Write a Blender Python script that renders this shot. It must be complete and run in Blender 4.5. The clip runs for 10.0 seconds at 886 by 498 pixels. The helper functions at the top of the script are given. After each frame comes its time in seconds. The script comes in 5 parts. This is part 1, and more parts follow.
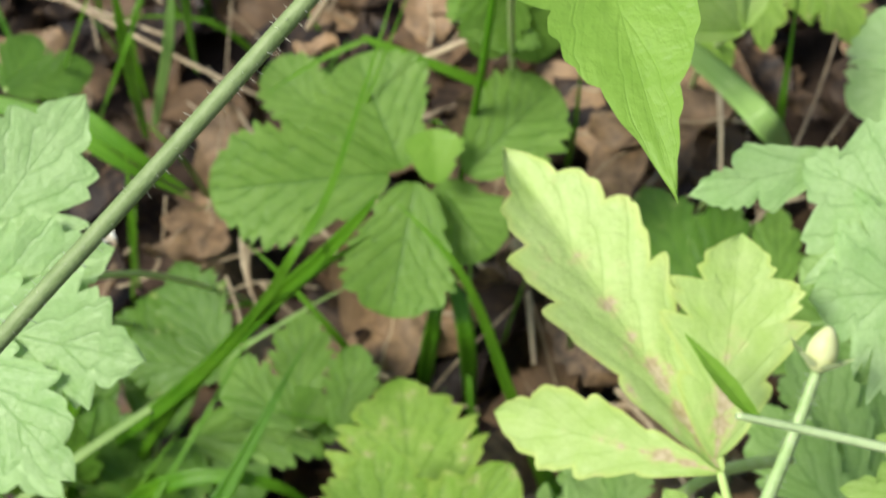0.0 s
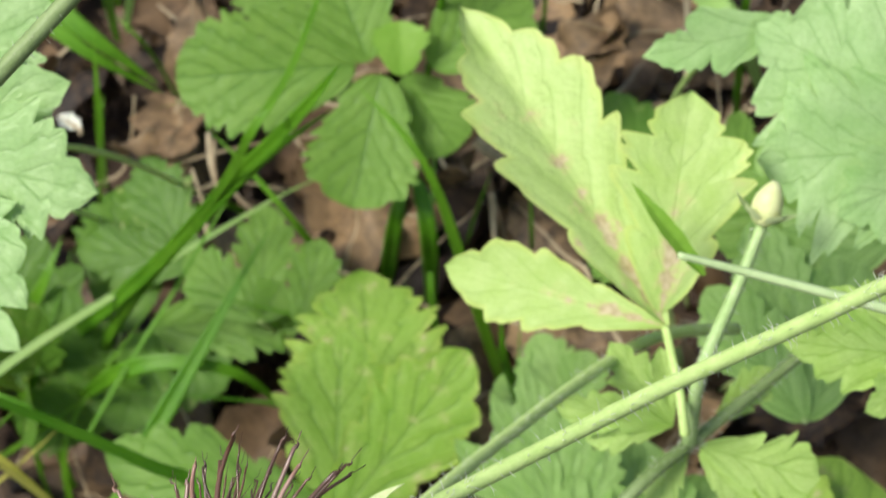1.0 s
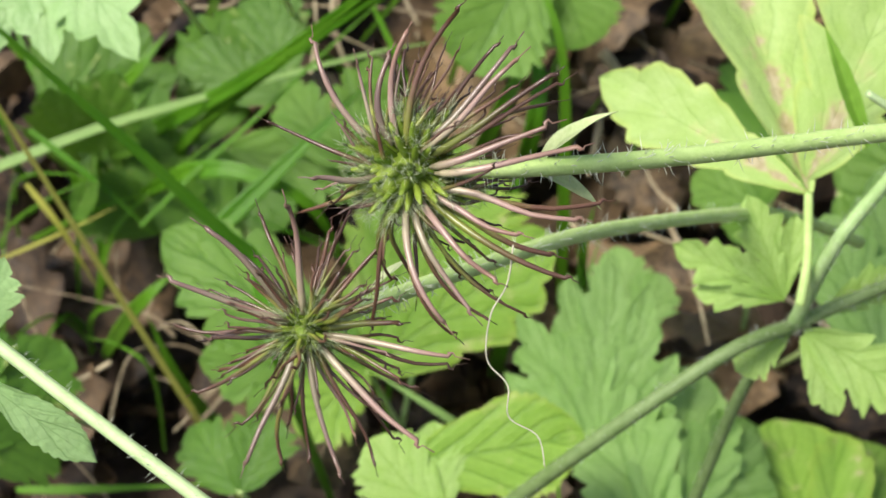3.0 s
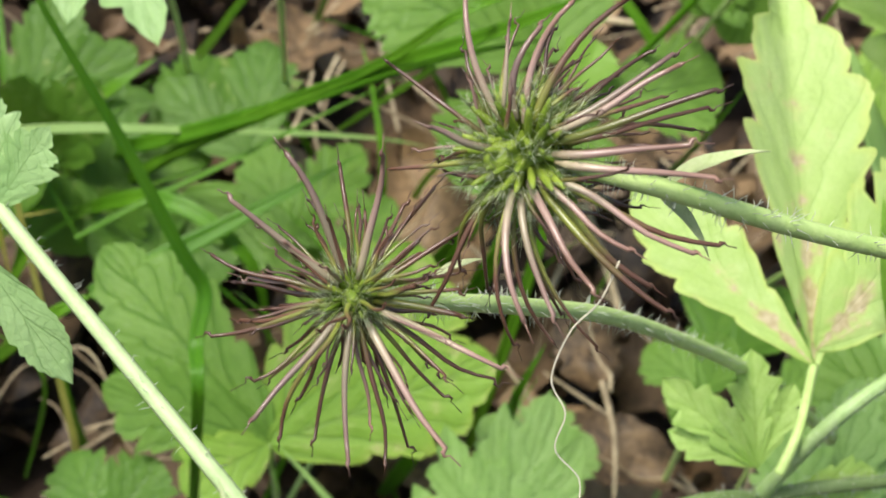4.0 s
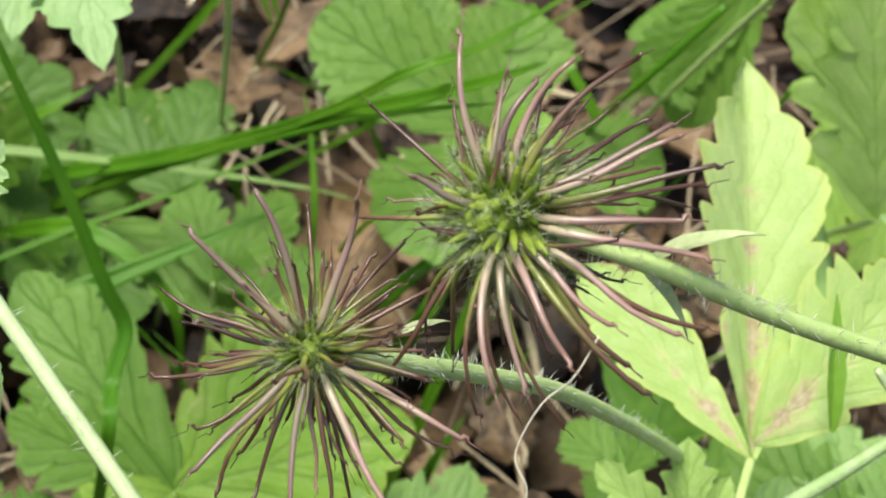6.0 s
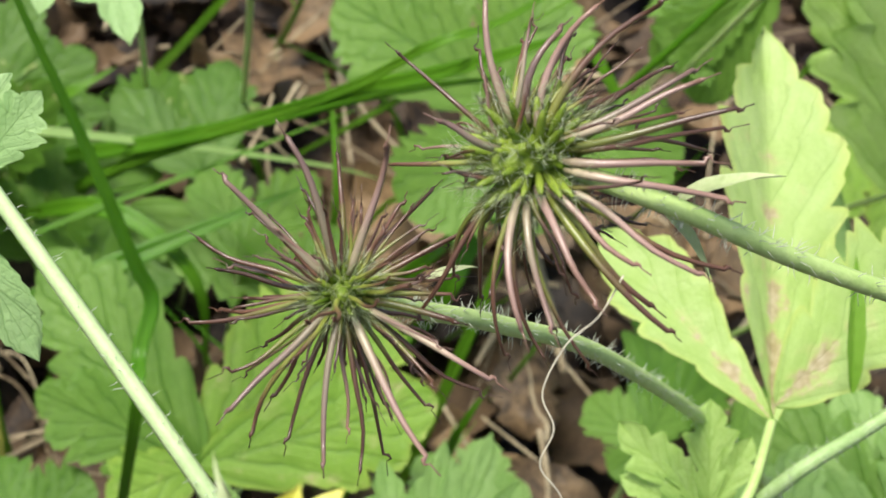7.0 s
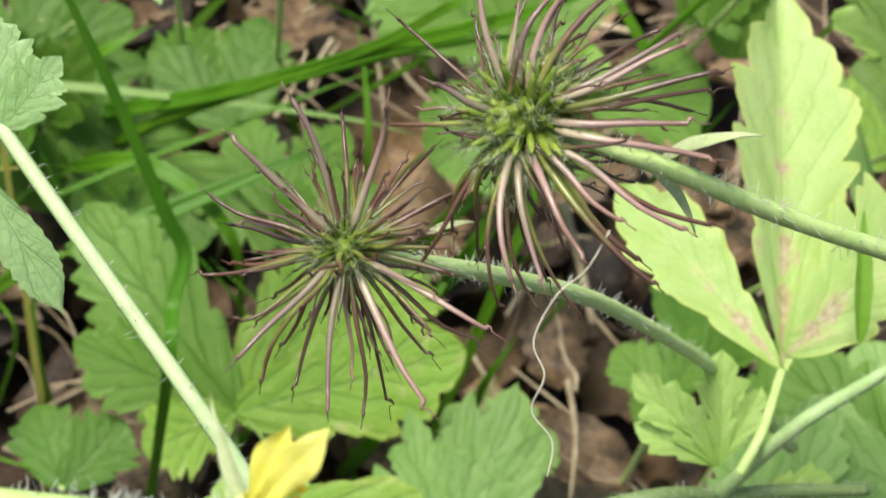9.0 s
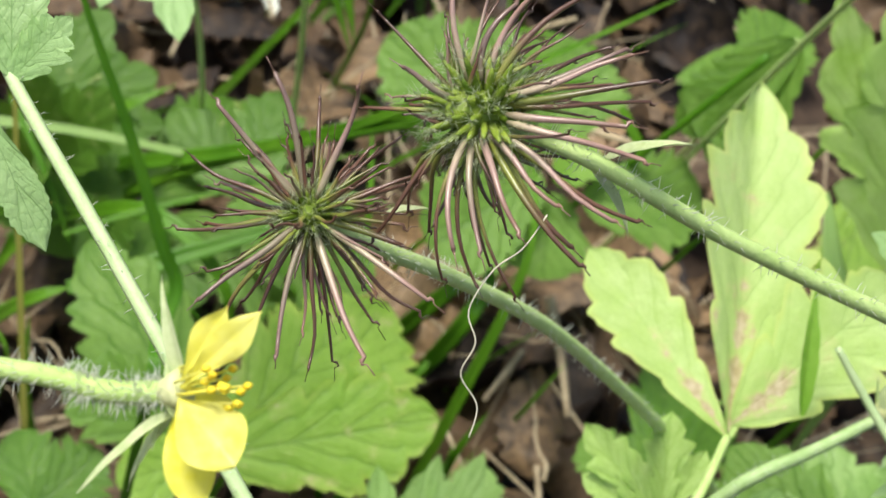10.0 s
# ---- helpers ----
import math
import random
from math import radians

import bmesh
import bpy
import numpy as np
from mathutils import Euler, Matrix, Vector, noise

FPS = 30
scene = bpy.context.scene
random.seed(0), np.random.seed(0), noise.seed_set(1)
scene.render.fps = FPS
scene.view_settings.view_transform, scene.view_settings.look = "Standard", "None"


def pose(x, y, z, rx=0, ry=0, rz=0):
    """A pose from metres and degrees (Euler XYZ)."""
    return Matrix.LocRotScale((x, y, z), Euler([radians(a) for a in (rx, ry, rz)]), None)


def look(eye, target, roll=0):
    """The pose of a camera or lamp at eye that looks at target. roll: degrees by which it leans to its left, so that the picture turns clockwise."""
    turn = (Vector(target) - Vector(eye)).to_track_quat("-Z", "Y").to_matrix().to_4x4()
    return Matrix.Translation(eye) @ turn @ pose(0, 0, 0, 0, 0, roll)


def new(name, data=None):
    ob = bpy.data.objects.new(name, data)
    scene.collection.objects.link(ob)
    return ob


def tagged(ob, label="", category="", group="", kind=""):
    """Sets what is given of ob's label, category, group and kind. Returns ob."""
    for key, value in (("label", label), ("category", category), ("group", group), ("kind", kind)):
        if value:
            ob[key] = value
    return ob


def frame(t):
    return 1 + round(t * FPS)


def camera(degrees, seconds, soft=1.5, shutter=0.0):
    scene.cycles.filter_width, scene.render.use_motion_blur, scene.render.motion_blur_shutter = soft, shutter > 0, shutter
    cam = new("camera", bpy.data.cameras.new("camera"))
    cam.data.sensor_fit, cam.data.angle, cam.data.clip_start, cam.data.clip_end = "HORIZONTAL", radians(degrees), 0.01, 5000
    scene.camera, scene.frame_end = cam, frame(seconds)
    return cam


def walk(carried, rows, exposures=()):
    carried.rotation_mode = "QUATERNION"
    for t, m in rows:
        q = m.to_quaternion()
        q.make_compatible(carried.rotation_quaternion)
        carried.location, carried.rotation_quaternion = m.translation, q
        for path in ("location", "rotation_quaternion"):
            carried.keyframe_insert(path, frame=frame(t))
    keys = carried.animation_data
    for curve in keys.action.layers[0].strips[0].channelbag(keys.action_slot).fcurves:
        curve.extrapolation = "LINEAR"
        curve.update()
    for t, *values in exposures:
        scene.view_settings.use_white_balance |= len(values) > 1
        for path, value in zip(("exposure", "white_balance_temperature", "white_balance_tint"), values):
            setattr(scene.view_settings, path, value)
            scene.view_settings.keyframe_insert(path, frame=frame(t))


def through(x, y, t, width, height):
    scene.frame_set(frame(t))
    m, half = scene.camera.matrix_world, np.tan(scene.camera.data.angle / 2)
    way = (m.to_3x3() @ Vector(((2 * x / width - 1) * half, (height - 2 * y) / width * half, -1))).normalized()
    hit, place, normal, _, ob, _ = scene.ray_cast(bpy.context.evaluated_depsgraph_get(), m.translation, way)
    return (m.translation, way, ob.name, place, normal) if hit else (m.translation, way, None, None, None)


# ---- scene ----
cam = camera(28.0, 10.0, soft=1.6, shutter=0.35)
cam.data.dof.use_dof = True
cam.data.dof.focus_distance = 0.118
cam.data.dof.aperture_fstop = 112.0
PATH = [
    (0, (0.02413, -0.17978, 0.30646), (0.01900, -0.04906, 0.15518), -26.70),
    (0.5, (0.02256, -0.18456, 0.30494), (0.01777, -0.05642, 0.15145), -26.10),
    (1, (0.02173, -0.19126, 0.30039), (0.01701, -0.06429, 0.14592), -25.25),
    (1.5, (0.01769, -0.19424, 0.30014), (0.01210, -0.06863, 0.14460), -24.10),
    (1.9, (0.01309, -0.20060, 0.29667), (0.00517, -0.07448, 0.14164), -21.99),
    (2, (0.01226, -0.20200, 0.29647), (0.00262, -0.07667, 0.14091), -21.75),
    (2.2, (0.00859, -0.20688, 0.29563), (-0.00213, -0.08171, 0.14001), -20.74),
    (3.3, (0.00014, -0.20148, 0.27484), (-0.00186, -0.06961, 0.12449), -3.65),
    (3.5, (-0.00150, -0.20076, 0.27264), (-0.00139, -0.06694, 0.12401), 0.18),
    (4, (-0.01179, -0.20362, 0.26382), (-0.00280, -0.06027, 0.12466), 11.17),
    (4.5, (-0.01275, -0.20037, 0.25513), (0.00149, -0.05318, 0.12048), 16.82),
    (5, (-0.01614, -0.19906, 0.25723), (0.00163, -0.05068, 0.12431), 18.29),
    (5.5, (-0.01494, -0.19859, 0.25904), (0.00310, -0.04957, 0.12688), 18.59),
    (7, (-0.01503, -0.20360, 0.25865), (0.00092, -0.05543, 0.12527), 17.66),
    (7.5, (-0.01178, -0.20337, 0.25847), (0.00305, -0.05665, 0.12337), 17.03),
    (8, (-0.01340, -0.20276, 0.26262), (0.00093, -0.05763, 0.12576), 16.89),
    (8.5, (-0.01495, -0.20300, 0.26203), (-0.00122, -0.05840, 0.12454), 16.93),
    (9, (-0.01269, -0.20720, 0.26313), (-0.00052, -0.06322, 0.12485), 16.74),
    (9.5, (-0.00931, -0.21547, 0.26410), (0.00054, -0.06835, 0.12898), 19.44),
    (10, (-0.00661, -0.22086, 0.26382), (0.00007, -0.06725, 0.13592), 21.12),
]
walk(cam, [(t, look(eye, target, roll)) for t, eye, target, roll in PATH], exposures=[(0, 0.64), (2.2, 0.65), (3.5, 0.69), (10, 0.69)])

# ---- light: bright overcast sky with a soft high sun ----
SUN_ELEVATION, SUN_TURN = 66.0, 250.0
world = bpy.data.worlds.new("sky")
scene.world = world
world.use_nodes = True
wn = world.node_tree
sky = wn.nodes.new("ShaderNodeTexSky")
sky.sky_type = "NISHITA"
sky.sun_disc = False
sky.sun_elevation = radians(SUN_ELEVATION)
sky.sun_rotation = radians(SUN_TURN)
sky.air_density, sky.dust_density = 1.0, 3.0
wn.links.new(sky.outputs[0], wn.nodes["Background"].inputs[0])
wn.nodes["Background"].inputs[1].default_value = 0.11
sun = new("sun", bpy.data.lights.new("sun", "SUN"))
sun.data.energy, sun.data.angle, sun.data.color = 3.1, radians(20), (1.0, 0.96, 0.88)
_e, _a = radians(SUN_ELEVATION), radians(SUN_TURN)
SUN_FROM = Vector((math.sin(_a) * math.cos(_e), math.cos(_a) * math.cos(_e), math.sin(_e)))
sun.matrix_world = look(SUN_FROM * 3, (0, 0, 0))


# ---- materials ----
def node(tree, kind, **values):
    n = tree.nodes.new(kind)
    for key, value in values.items():
        n.inputs[key.replace("_", " ")].default_value = value
    return n


def ramp(tree, source, stops):
    r = tree.nodes.new("ShaderNodeValToRGB")
    els = r.color_ramp.elements
    while len(els) < len(stops):
        els.new(0.5)
    for e, (pos, col) in zip(els, stops):
        e.position, e.color = pos, (*col, 1) if len(col) == 3 else col
    tree.links.new(source, r.inputs[0])
    return r


def mix(tree, fac, a, b, mode="MIX"):
    m = tree.nodes.new("ShaderNodeMix")
    m.data_type, m.blend_type = "RGBA", mode
    for sock, value in ((m.inputs[0], fac), (m.inputs[6], a), (m.inputs[7], b)):
        if hasattr(value, "links"):
            tree.links.new(value, sock)
        else:
            sock.default_value = value if not isinstance(value, tuple) else (*value[:3], 1)
    return m.outputs[2]


def math_node(tree, op, a, b=0.0, c=0.0):
    m = tree.nodes.new("ShaderNodeMath")
    m.operation = op
    for sock, value in zip(m.inputs, (a, b, c)):
        if hasattr(value, "links"):
            tree.links.new(value, sock)
        else:
            sock.default_value = value
    return m.outputs[0]


def fresh(name):
    mat = bpy.data.materials.new(name)
    mat.use_nodes = True
    tree = mat.node_tree
    tree.nodes.clear()
    out = tree.nodes.new("ShaderNodeOutputMaterial")
    return mat, tree, out


def leaf_material(name, base, pale, vein, spots=0.0, blotch=0.0, gloss=0.42, through=0.35, edge=None, vein_cast=0.5, vein_fine=11.0):
    """Leaf blade: vein net from the blade's own coordinates, mottling, browned spots, light coming through."""
    mat, tree, out = fresh(name)
    L = tree.links.new
    uv = node(tree, "ShaderNodeUVMap")
    sep = node(tree, "ShaderNodeSeparateXYZ")
    L(uv.outputs[0], sep.inputs[0])
    geo = node(tree, "ShaderNodeTexCoord")
    info = node(tree, "ShaderNodeObjectInfo")
    n1 = node(tree, "ShaderNodeTexNoise", Scale=140.0, Detail=4.0)
    n2 = node(tree, "ShaderNodeTexNoise", Scale=900.0, Detail=3.0)
    n3 = node(tree, "ShaderNodeTexNoise", Scale=210.0, Detail=5.0, Roughness=0.6)
    for n in (n1, n2, n3):
        L(geo.outputs["Object"], n.inputs["Vector"])
    # side veins run out to the large teeth, with finer forked ones between them
    away = math_node(tree, "ABSOLUTE", math_node(tree, "SUBTRACT", sep.outputs[0], 0.5))
    lay = node(tree, "ShaderNodeUVMap")
    lay.uv_map = "Veins"
    vsep = node(tree, "ShaderNodeSeparateXYZ")
    L(lay.outputs[0], vsep.inputs[0])
    run = math_node(tree, "MULTIPLY_ADD", vsep.outputs[0], 10.0, -5.0)
    run = math_node(tree, "MULTIPLY_ADD", n1.outputs[0], 0.10, math_node(tree, "SUBTRACT", run, 0.05))

    def lines(source, fine):
        off = math_node(tree, "ABSOLUTE", math_node(tree, "SUBTRACT", math_node(tree, "FRACT", math_node(tree, "ADD", source, 0.5)), 0.5))
        return math_node(tree, "MAXIMUM", math_node(tree, "SUBTRACT", 1.0, math_node(tree, "MULTIPLY", off, fine)), 0.0)
    side = lines(run, 1.5 * vein_fine)
    forked = math_node(tree, "MULTIPLY_ADD", away, 1.1, math_node(tree, "MULTIPLY", run, 3.0))
    small = math_node(tree, "MULTIPLY", lines(forked, 0.7 * vein_fine), 0.28)
    rib = math_node(tree, "MAXIMUM", math_node(tree, "SUBTRACT", 1.0, math_node(tree, "MULTIPLY", away, 5.0 * vein_fine)), 0.0)
    veins = math_node(tree, "MAXIMUM", math_node(tree, "MAXIMUM", side, small), rib)
    cells = node(tree, "ShaderNodeTexVoronoi", Scale=1100.0)
    cells.feature = "DISTANCE_TO_EDGE"
    bent = node(tree, "ShaderNodeVectorMath")
    bent.operation = "MULTIPLY_ADD"
    bent.inputs[1].default_value = (0.0009, 0.0009, 0.0009)
    L(n2.outputs["Color"], bent.inputs[0])
    L(geo.outputs["Object"], bent.inputs[2])
    L(bent.outputs[0], cells.inputs["Vector"])
    net = math_node(tree, "MAXIMUM", math_node(tree, "SUBTRACT", 1.0, math_node(tree, "MULTIPLY", cells.outputs[0], 9.0)), 0.0)
    mott = ramp(tree, math_node(tree, "MULTIPLY_ADD", n3.outputs[0], 0.5, math_node(tree, "MULTIPLY", n1.outputs[0], 0.5)), [(0.36, base), (0.62, pale)])
    col = mix(tree, math_node(tree, "MULTIPLY", n2.outputs[0], 0.3), mott.outputs[0], base)
    shift = math_node(tree, "MULTIPLY", info.outputs["Random"], 0.35)
    col = mix(tree, shift, col, pale)
    col = mix(tree, math_node(tree, "MULTIPLY", veins, vein_cast), col, vein)
    col = mix(tree, math_node(tree, "MULTIPLY", net, min(0.22, 0.42 * vein_cast)), col, vein)
    if edge:
        rim = ramp(tree, away, [(0.40, (0, 0, 0)), (0.5, (1, 1, 1))])
        col = mix(tree, math_node(tree, "MULTIPLY", rim.outputs[0], 0.4), col, edge)
    if spots:
        where = math_node(tree, "MULTIPLY_ADD", away, -2.2, math_node(tree, "MULTIPLY_ADD", sep.outputs[1], -1.1, 0.75))
        wilt = math_node(tree, "MULTIPLY_ADD", math_node(tree, "MAXIMUM", where, -0.2), blotch, n3.outputs[0])
        wilt = math_node(tree, "MULTIPLY_ADD", n2.outputs[0], 0.16, math_node(tree, "SUBTRACT", wilt, 0.08))
        halo = ramp(tree, wilt, [(0.62 - 0.1 * spots, (0, 0, 0)), (0.72 - 0.1 * spots, (1, 1, 1))])
        patch = ramp(tree, wilt, [(0.69 - 0.1 * spots, (0, 0, 0)), (0.75 - 0.1 * spots, (1, 1, 1))])
        dry = ramp(tree, n2.outputs[0], [(0.35, (0.40, 0.27, 0.16)), (0.65, (0.66, 0.54, 0.37))])
        col = mix(tree, math_node(tree, "MULTIPLY", halo.outputs[0], 0.5), col, (0.62, 0.60, 0.24))
        col = mix(tree, math_node(tree, "MULTIPLY", patch.outputs[0], 0.85), col, dry.outputs[0])
    bump = node(tree, "ShaderNodeBump", Strength=0.40, Distance=0.0006)
    relief = math_node(tree, "MULTIPLY_ADD", veins, -1.1 * vein_cast, math_node(tree, "MULTIPLY_ADD", net, -0.25 * vein_cast, math_node(tree, "MULTIPLY_ADD", n2.outputs[0], 0.9, math_node(tree, "MULTIPLY", n3.outputs[0], 1.2))))
    L(relief, bump.inputs["Height"])
    p = node(tree, "ShaderNodeBsdfPrincipled", Roughness=gloss)
    p.inputs["Specular IOR Level"].default_value = 0.32
    rough = math_node(tree, "MULTIPLY_ADD", n2.outputs[0], 0.25, gloss - 0.1)
    L(rough, p.inputs["Roughness"])
    L(col, p.inputs["Base Color"])
    L(bump.outputs[0], p.inputs["Normal"])
    tr = node(tree, "ShaderNodeBsdfTranslucent")
    L(mix(tree, 0.5, col, (0.35, 0.55, 0.04), "MIX"), tr.inputs[0])
    ms = node(tree, "ShaderNodeMixShader")
    ms.inputs[0].default_value = through
    L(p.outputs[0], ms.inputs[1])
    L(tr.outputs[0], ms.inputs[2])
    L(ms.outputs[0], out.inputs[0])
    return mat


def plain_material(name, dark, light, scale=400.0, rough=0.6, bump_by=0.4, through=0.0, streak=1.0, size=0.0004, spec=0.4):
    """Two-scale mottled surface, stretched along z by streak."""
    mat, tree, out = fresh(name)
    L = tree.links.new
    geo = node(tree, "ShaderNodeTexCoord")
    mp = node(tree, "ShaderNodeMapping")
    mp.inputs["Scale"].default_value = (1, 1, 1 / streak)
    L(geo.outputs["Object"], mp.inputs[0])
    a = node(tree, "ShaderNodeTexNoise", Scale=scale, Detail=5.0, Roughness=0.6)
    b = node(tree, "ShaderNodeTexNoise", Scale=scale * 5, Detail=3.0)
    L(mp.outputs[0], a.inputs["Vector"])
    L(mp.outputs[0], b.inputs["Vector"])
    info = node(tree, "ShaderNodeObjectInfo")
    isl = node(tree, "ShaderNodeNewGeometry")
    v = math_node(tree, "ADD", math_node(tree, "MULTIPLY", a.outputs[0], 0.75), math_node(tree, "MULTIPLY", b.outputs[0], 0.25))
    v = math_node(tree, "ADD", v, math_node(tree, "MULTIPLY_ADD", isl.outputs["Random Per Island"], 0.4, -0.2))
    v = math_node(tree, "ADD", v, math_node(tree, "MULTIPLY_ADD", info.outputs["Random"], 0.3, -0.15))
    r = ramp(tree, v, [(0.3, dark), (0.7, light)])
    bump = node(tree, "ShaderNodeBump", Strength=bump_by, Distance=size)
    L(v, bump.inputs["Height"])
    p = node(tree, "ShaderNodeBsdfPrincipled", Roughness=rough)
    p.inputs["Specular IOR Level"].default_value = spec
    L(r.outputs[0], p.inputs["Base Color"])
    L(bump.outputs[0], p.inputs["Normal"])
    if through:
        tr = node(tree, "ShaderNodeBsdfTranslucent")
        L(r.outputs[0], tr.inputs[0])
        ms = node(tree, "ShaderNodeMixShader")
        ms.inputs[0].default_value = through
        L(p.outputs[0], ms.inputs[1])
        L(tr.outputs[0], ms.inputs[2])
        L(ms.outputs[0], out.inputs[0])
    else:
        L(p.outputs[0], out.inputs[0])
    return mat


def grass_material(name, base, pale):
    """Grass blade: fine lengthwise ribs, a paler midrib, soft gloss."""
    mat, tree, out = fresh(name)
    L = tree.links.new
    uv = node(tree, "ShaderNodeUVMap")
    sep = node(tree, "ShaderNodeSeparateXYZ")
    L(uv.outputs[0], sep.inputs[0])
    geo = node(tree, "ShaderNodeTexCoord")
    info = node(tree, "ShaderNodeObjectInfo")
    n1 = node(tree, "ShaderNodeTexNoise", Scale=90.0, Detail=4.0)
    L(geo.outputs["Object"], n1.inputs["Vector"])
    ribs = math_node(tree, "MULTIPLY_ADD", math_node(tree, "SINE", math_node(tree, "MULTIPLY", sep.outputs[0], 70.0)), 0.5, 0.5)
    mid = math_node(tree, "MAXIMUM", math_node(tree, "SUBTRACT", 1.0, math_node(tree, "MULTIPLY", math_node(tree, "ABSOLUTE", math_node(tree, "SUBTRACT", sep.outputs[0], 0.5)), 16.0)), 0.0)
    f = math_node(tree, "ADD", math_node(tree, "MULTIPLY", n1.outputs[0], 0.6), math_node(tree, "MULTIPLY", info.outputs["Random"], 0.4))
    col = ramp(tree, f, [(0.25, base), (0.75, pale)]).outputs[0]
    col = mix(tree, math_node(tree, "MULTIPLY", ribs, 0.15), col, pale)
    col = mix(tree, math_node(tree, "MULTIPLY", mid, 0.3), col, pale)
    bump = node(tree, "ShaderNodeBump", Strength=0.3, Distance=0.0002)
    L(ribs, bump.inputs["Height"])
    p = node(tree, "ShaderNodeBsdfPrincipled", Roughness=0.36)
    p.inputs["Specular IOR Level"].default_value = 0.35
    L(col, p.inputs["Base Color"])
    L(bump.outputs[0], p.inputs["Normal"])
    tr = node(tree, "ShaderNodeBsdfTranslucent")
    L(mix(tree, 0.4, col, (0.3, 0.5, 0.03)), tr.inputs[0])
    ms = node(tree, "ShaderNodeMixShader")
    ms.inputs[0].default_value = 0.35
    L(p.outputs[0], ms.inputs[1])
    L(tr.outputs[0], ms.inputs[2])
    L(ms.outputs[0], out.inputs[0])
    return mat


LEAF_YELLOW = leaf_material("leaf_yellow_green", (0.38, 0.57, 0.12), (0.56, 0.71, 0.28), (0.20, 0.39, 0.05), spots=0.80, blotch=0.36, through=0.34, edge=(0.66, 0.70, 0.16), vein_cast=0.26)
LEAF_PALE = leaf_material("leaf_pale_green", (0.25, 0.45, 0.135), (0.42, 0.60, 0.27), (0.105, 0.25, 0.045), through=0.32, gloss=0.36, vein_cast=0.36)
LEAF_MID = leaf_material("leaf_mid_green", (0.108, 0.245, 0.026), (0.198, 0.350, 0.060), (0.048, 0.145, 0.012), through=0.35, vein_cast=0.72, vein_fine=6.5)
LEAF_DARK = leaf_material("leaf_deep_green", (0.058, 0.155, 0.013), (0.120, 0.245, 0.030), (0.030, 0.095, 0.009), spots=0.15, through=0.28, vein_cast=0.5, vein_fine=6.5)
LEAF_LIGHT = leaf_material("leaf_light_green", (0.22, 0.42, 0.040), (0.36, 0.56, 0.10), (0.095, 0.22, 0.020), spots=0.45, through=0.38, edge=(0.42, 0.52, 0.08), vein_cast=0.62, vein_fine=6.5)
LEAF_FRESH = leaf_material("leaf_fresh_green", (0.32, 0.53, 0.085), (0.52, 0.70, 0.24), (0.20, 0.40, 0.04), through=0.42, vein_cast=0.55, vein_fine=8.0)
LEAF_MINT = leaf_material("leaf_mint_green", (0.23, 0.42, 0.085), (0.37, 0.56, 0.19), (0.10, 0.24, 0.035), through=0.36, vein_cast=0.6, vein_fine=6.5)
LEAF_SOFT = leaf_material("leaf_smooth_green", (0.17, 0.36, 0.035), (0.28, 0.48, 0.08), (0.15, 0.33, 0.03), through=0.40, vein_cast=0.12)
GRASS = grass_material("grass_blade_green", (0.055, 0.195, 0.006), (0.150, 0.350, 0.020))
GRASS_PALE = grass_material("grass_blade_pale", (0.20, 0.40, 0.08), (0.36, 0.54, 0.17))
GRASS_DRY = grass_material("grass_blade_dry", (0.38, 0.38, 0.05), (0.55, 0.52, 0.13))
STEM = plain_material("stem_green", (0.34, 0.50, 0.13), (0.50, 0.64, 0.24), scale=600, rough=0.5)
STEM_DULL = plain_material("stem_dull_green", (0.115, 0.185, 0.050), (0.215, 0.290, 0.115), scale=600, rough=0.55)
STEM_PALE = plain_material("stem_pale_green", (0.27, 0.41, 0.14), (0.43, 0.56, 0.27), scale=600, rough=0.5)
HAIR = plain_material("plant_hair", (0.55, 0.60, 0.45), (0.80, 0.82, 0.72), scale=900, rough=0.5, through=0.4)


def style_material(name, foot, shaft, tip):
    """Hooked style: pale swollen foot, darker towards the thin end, waxy gloss."""
    mat, tree, out = fresh(name)
    L = tree.links.new
    uv = node(tree, "ShaderNodeUVMap")
    sep = node(tree, "ShaderNodeSeparateXYZ")
    L(uv.outputs[0], sep.inputs[0])
    geo = node(tree, "ShaderNodeTexCoord")
    info = node(tree, "ShaderNodeObjectInfo")
    n = node(tree, "ShaderNodeTexNoise", Scale=900.0, Detail=4.0)
    L(geo.outputs["Object"], n.inputs["Vector"])
    v = math_node(tree, "ADD", sep.outputs[1], math_node(tree, "MULTIPLY_ADD", n.outputs[0], 0.3, -0.15))
    v = math_node(tree, "ADD", v, math_node(tree, "MULTIPLY_ADD", info.outputs["Random"], 0.4, -0.2))
    r = ramp(tree, v, [(0.10, foot), (0.36, shaft), (0.8, tip)])
    bump = node(tree, "ShaderNodeBump", Strength=0.25, Distance=0.0001)
    L(n.outputs[0], bump.inputs["Height"])
    p = node(tree, "ShaderNodeBsdfPrincipled", Roughness=0.34)
    p.inputs["Specular IOR Level"].default_value = 0.65
    tone = node(tree, "ShaderNodeHueSaturation")
    L(math_node(tree, "MULTIPLY_ADD", math_node(tree, "FRACT", math_node(tree, "MULTIPLY", info.outputs["Random"], 17.3)), 0.75, 0.6), tone.inputs["Value"])
    L(r.outputs[0], tone.inputs["Color"])
    L(tone.outputs[0], p.inputs["Base Color"])
    L(bump.outputs[0], p.inputs["Normal"])
    L(p.outputs[0], out.inputs[0])
    return mat


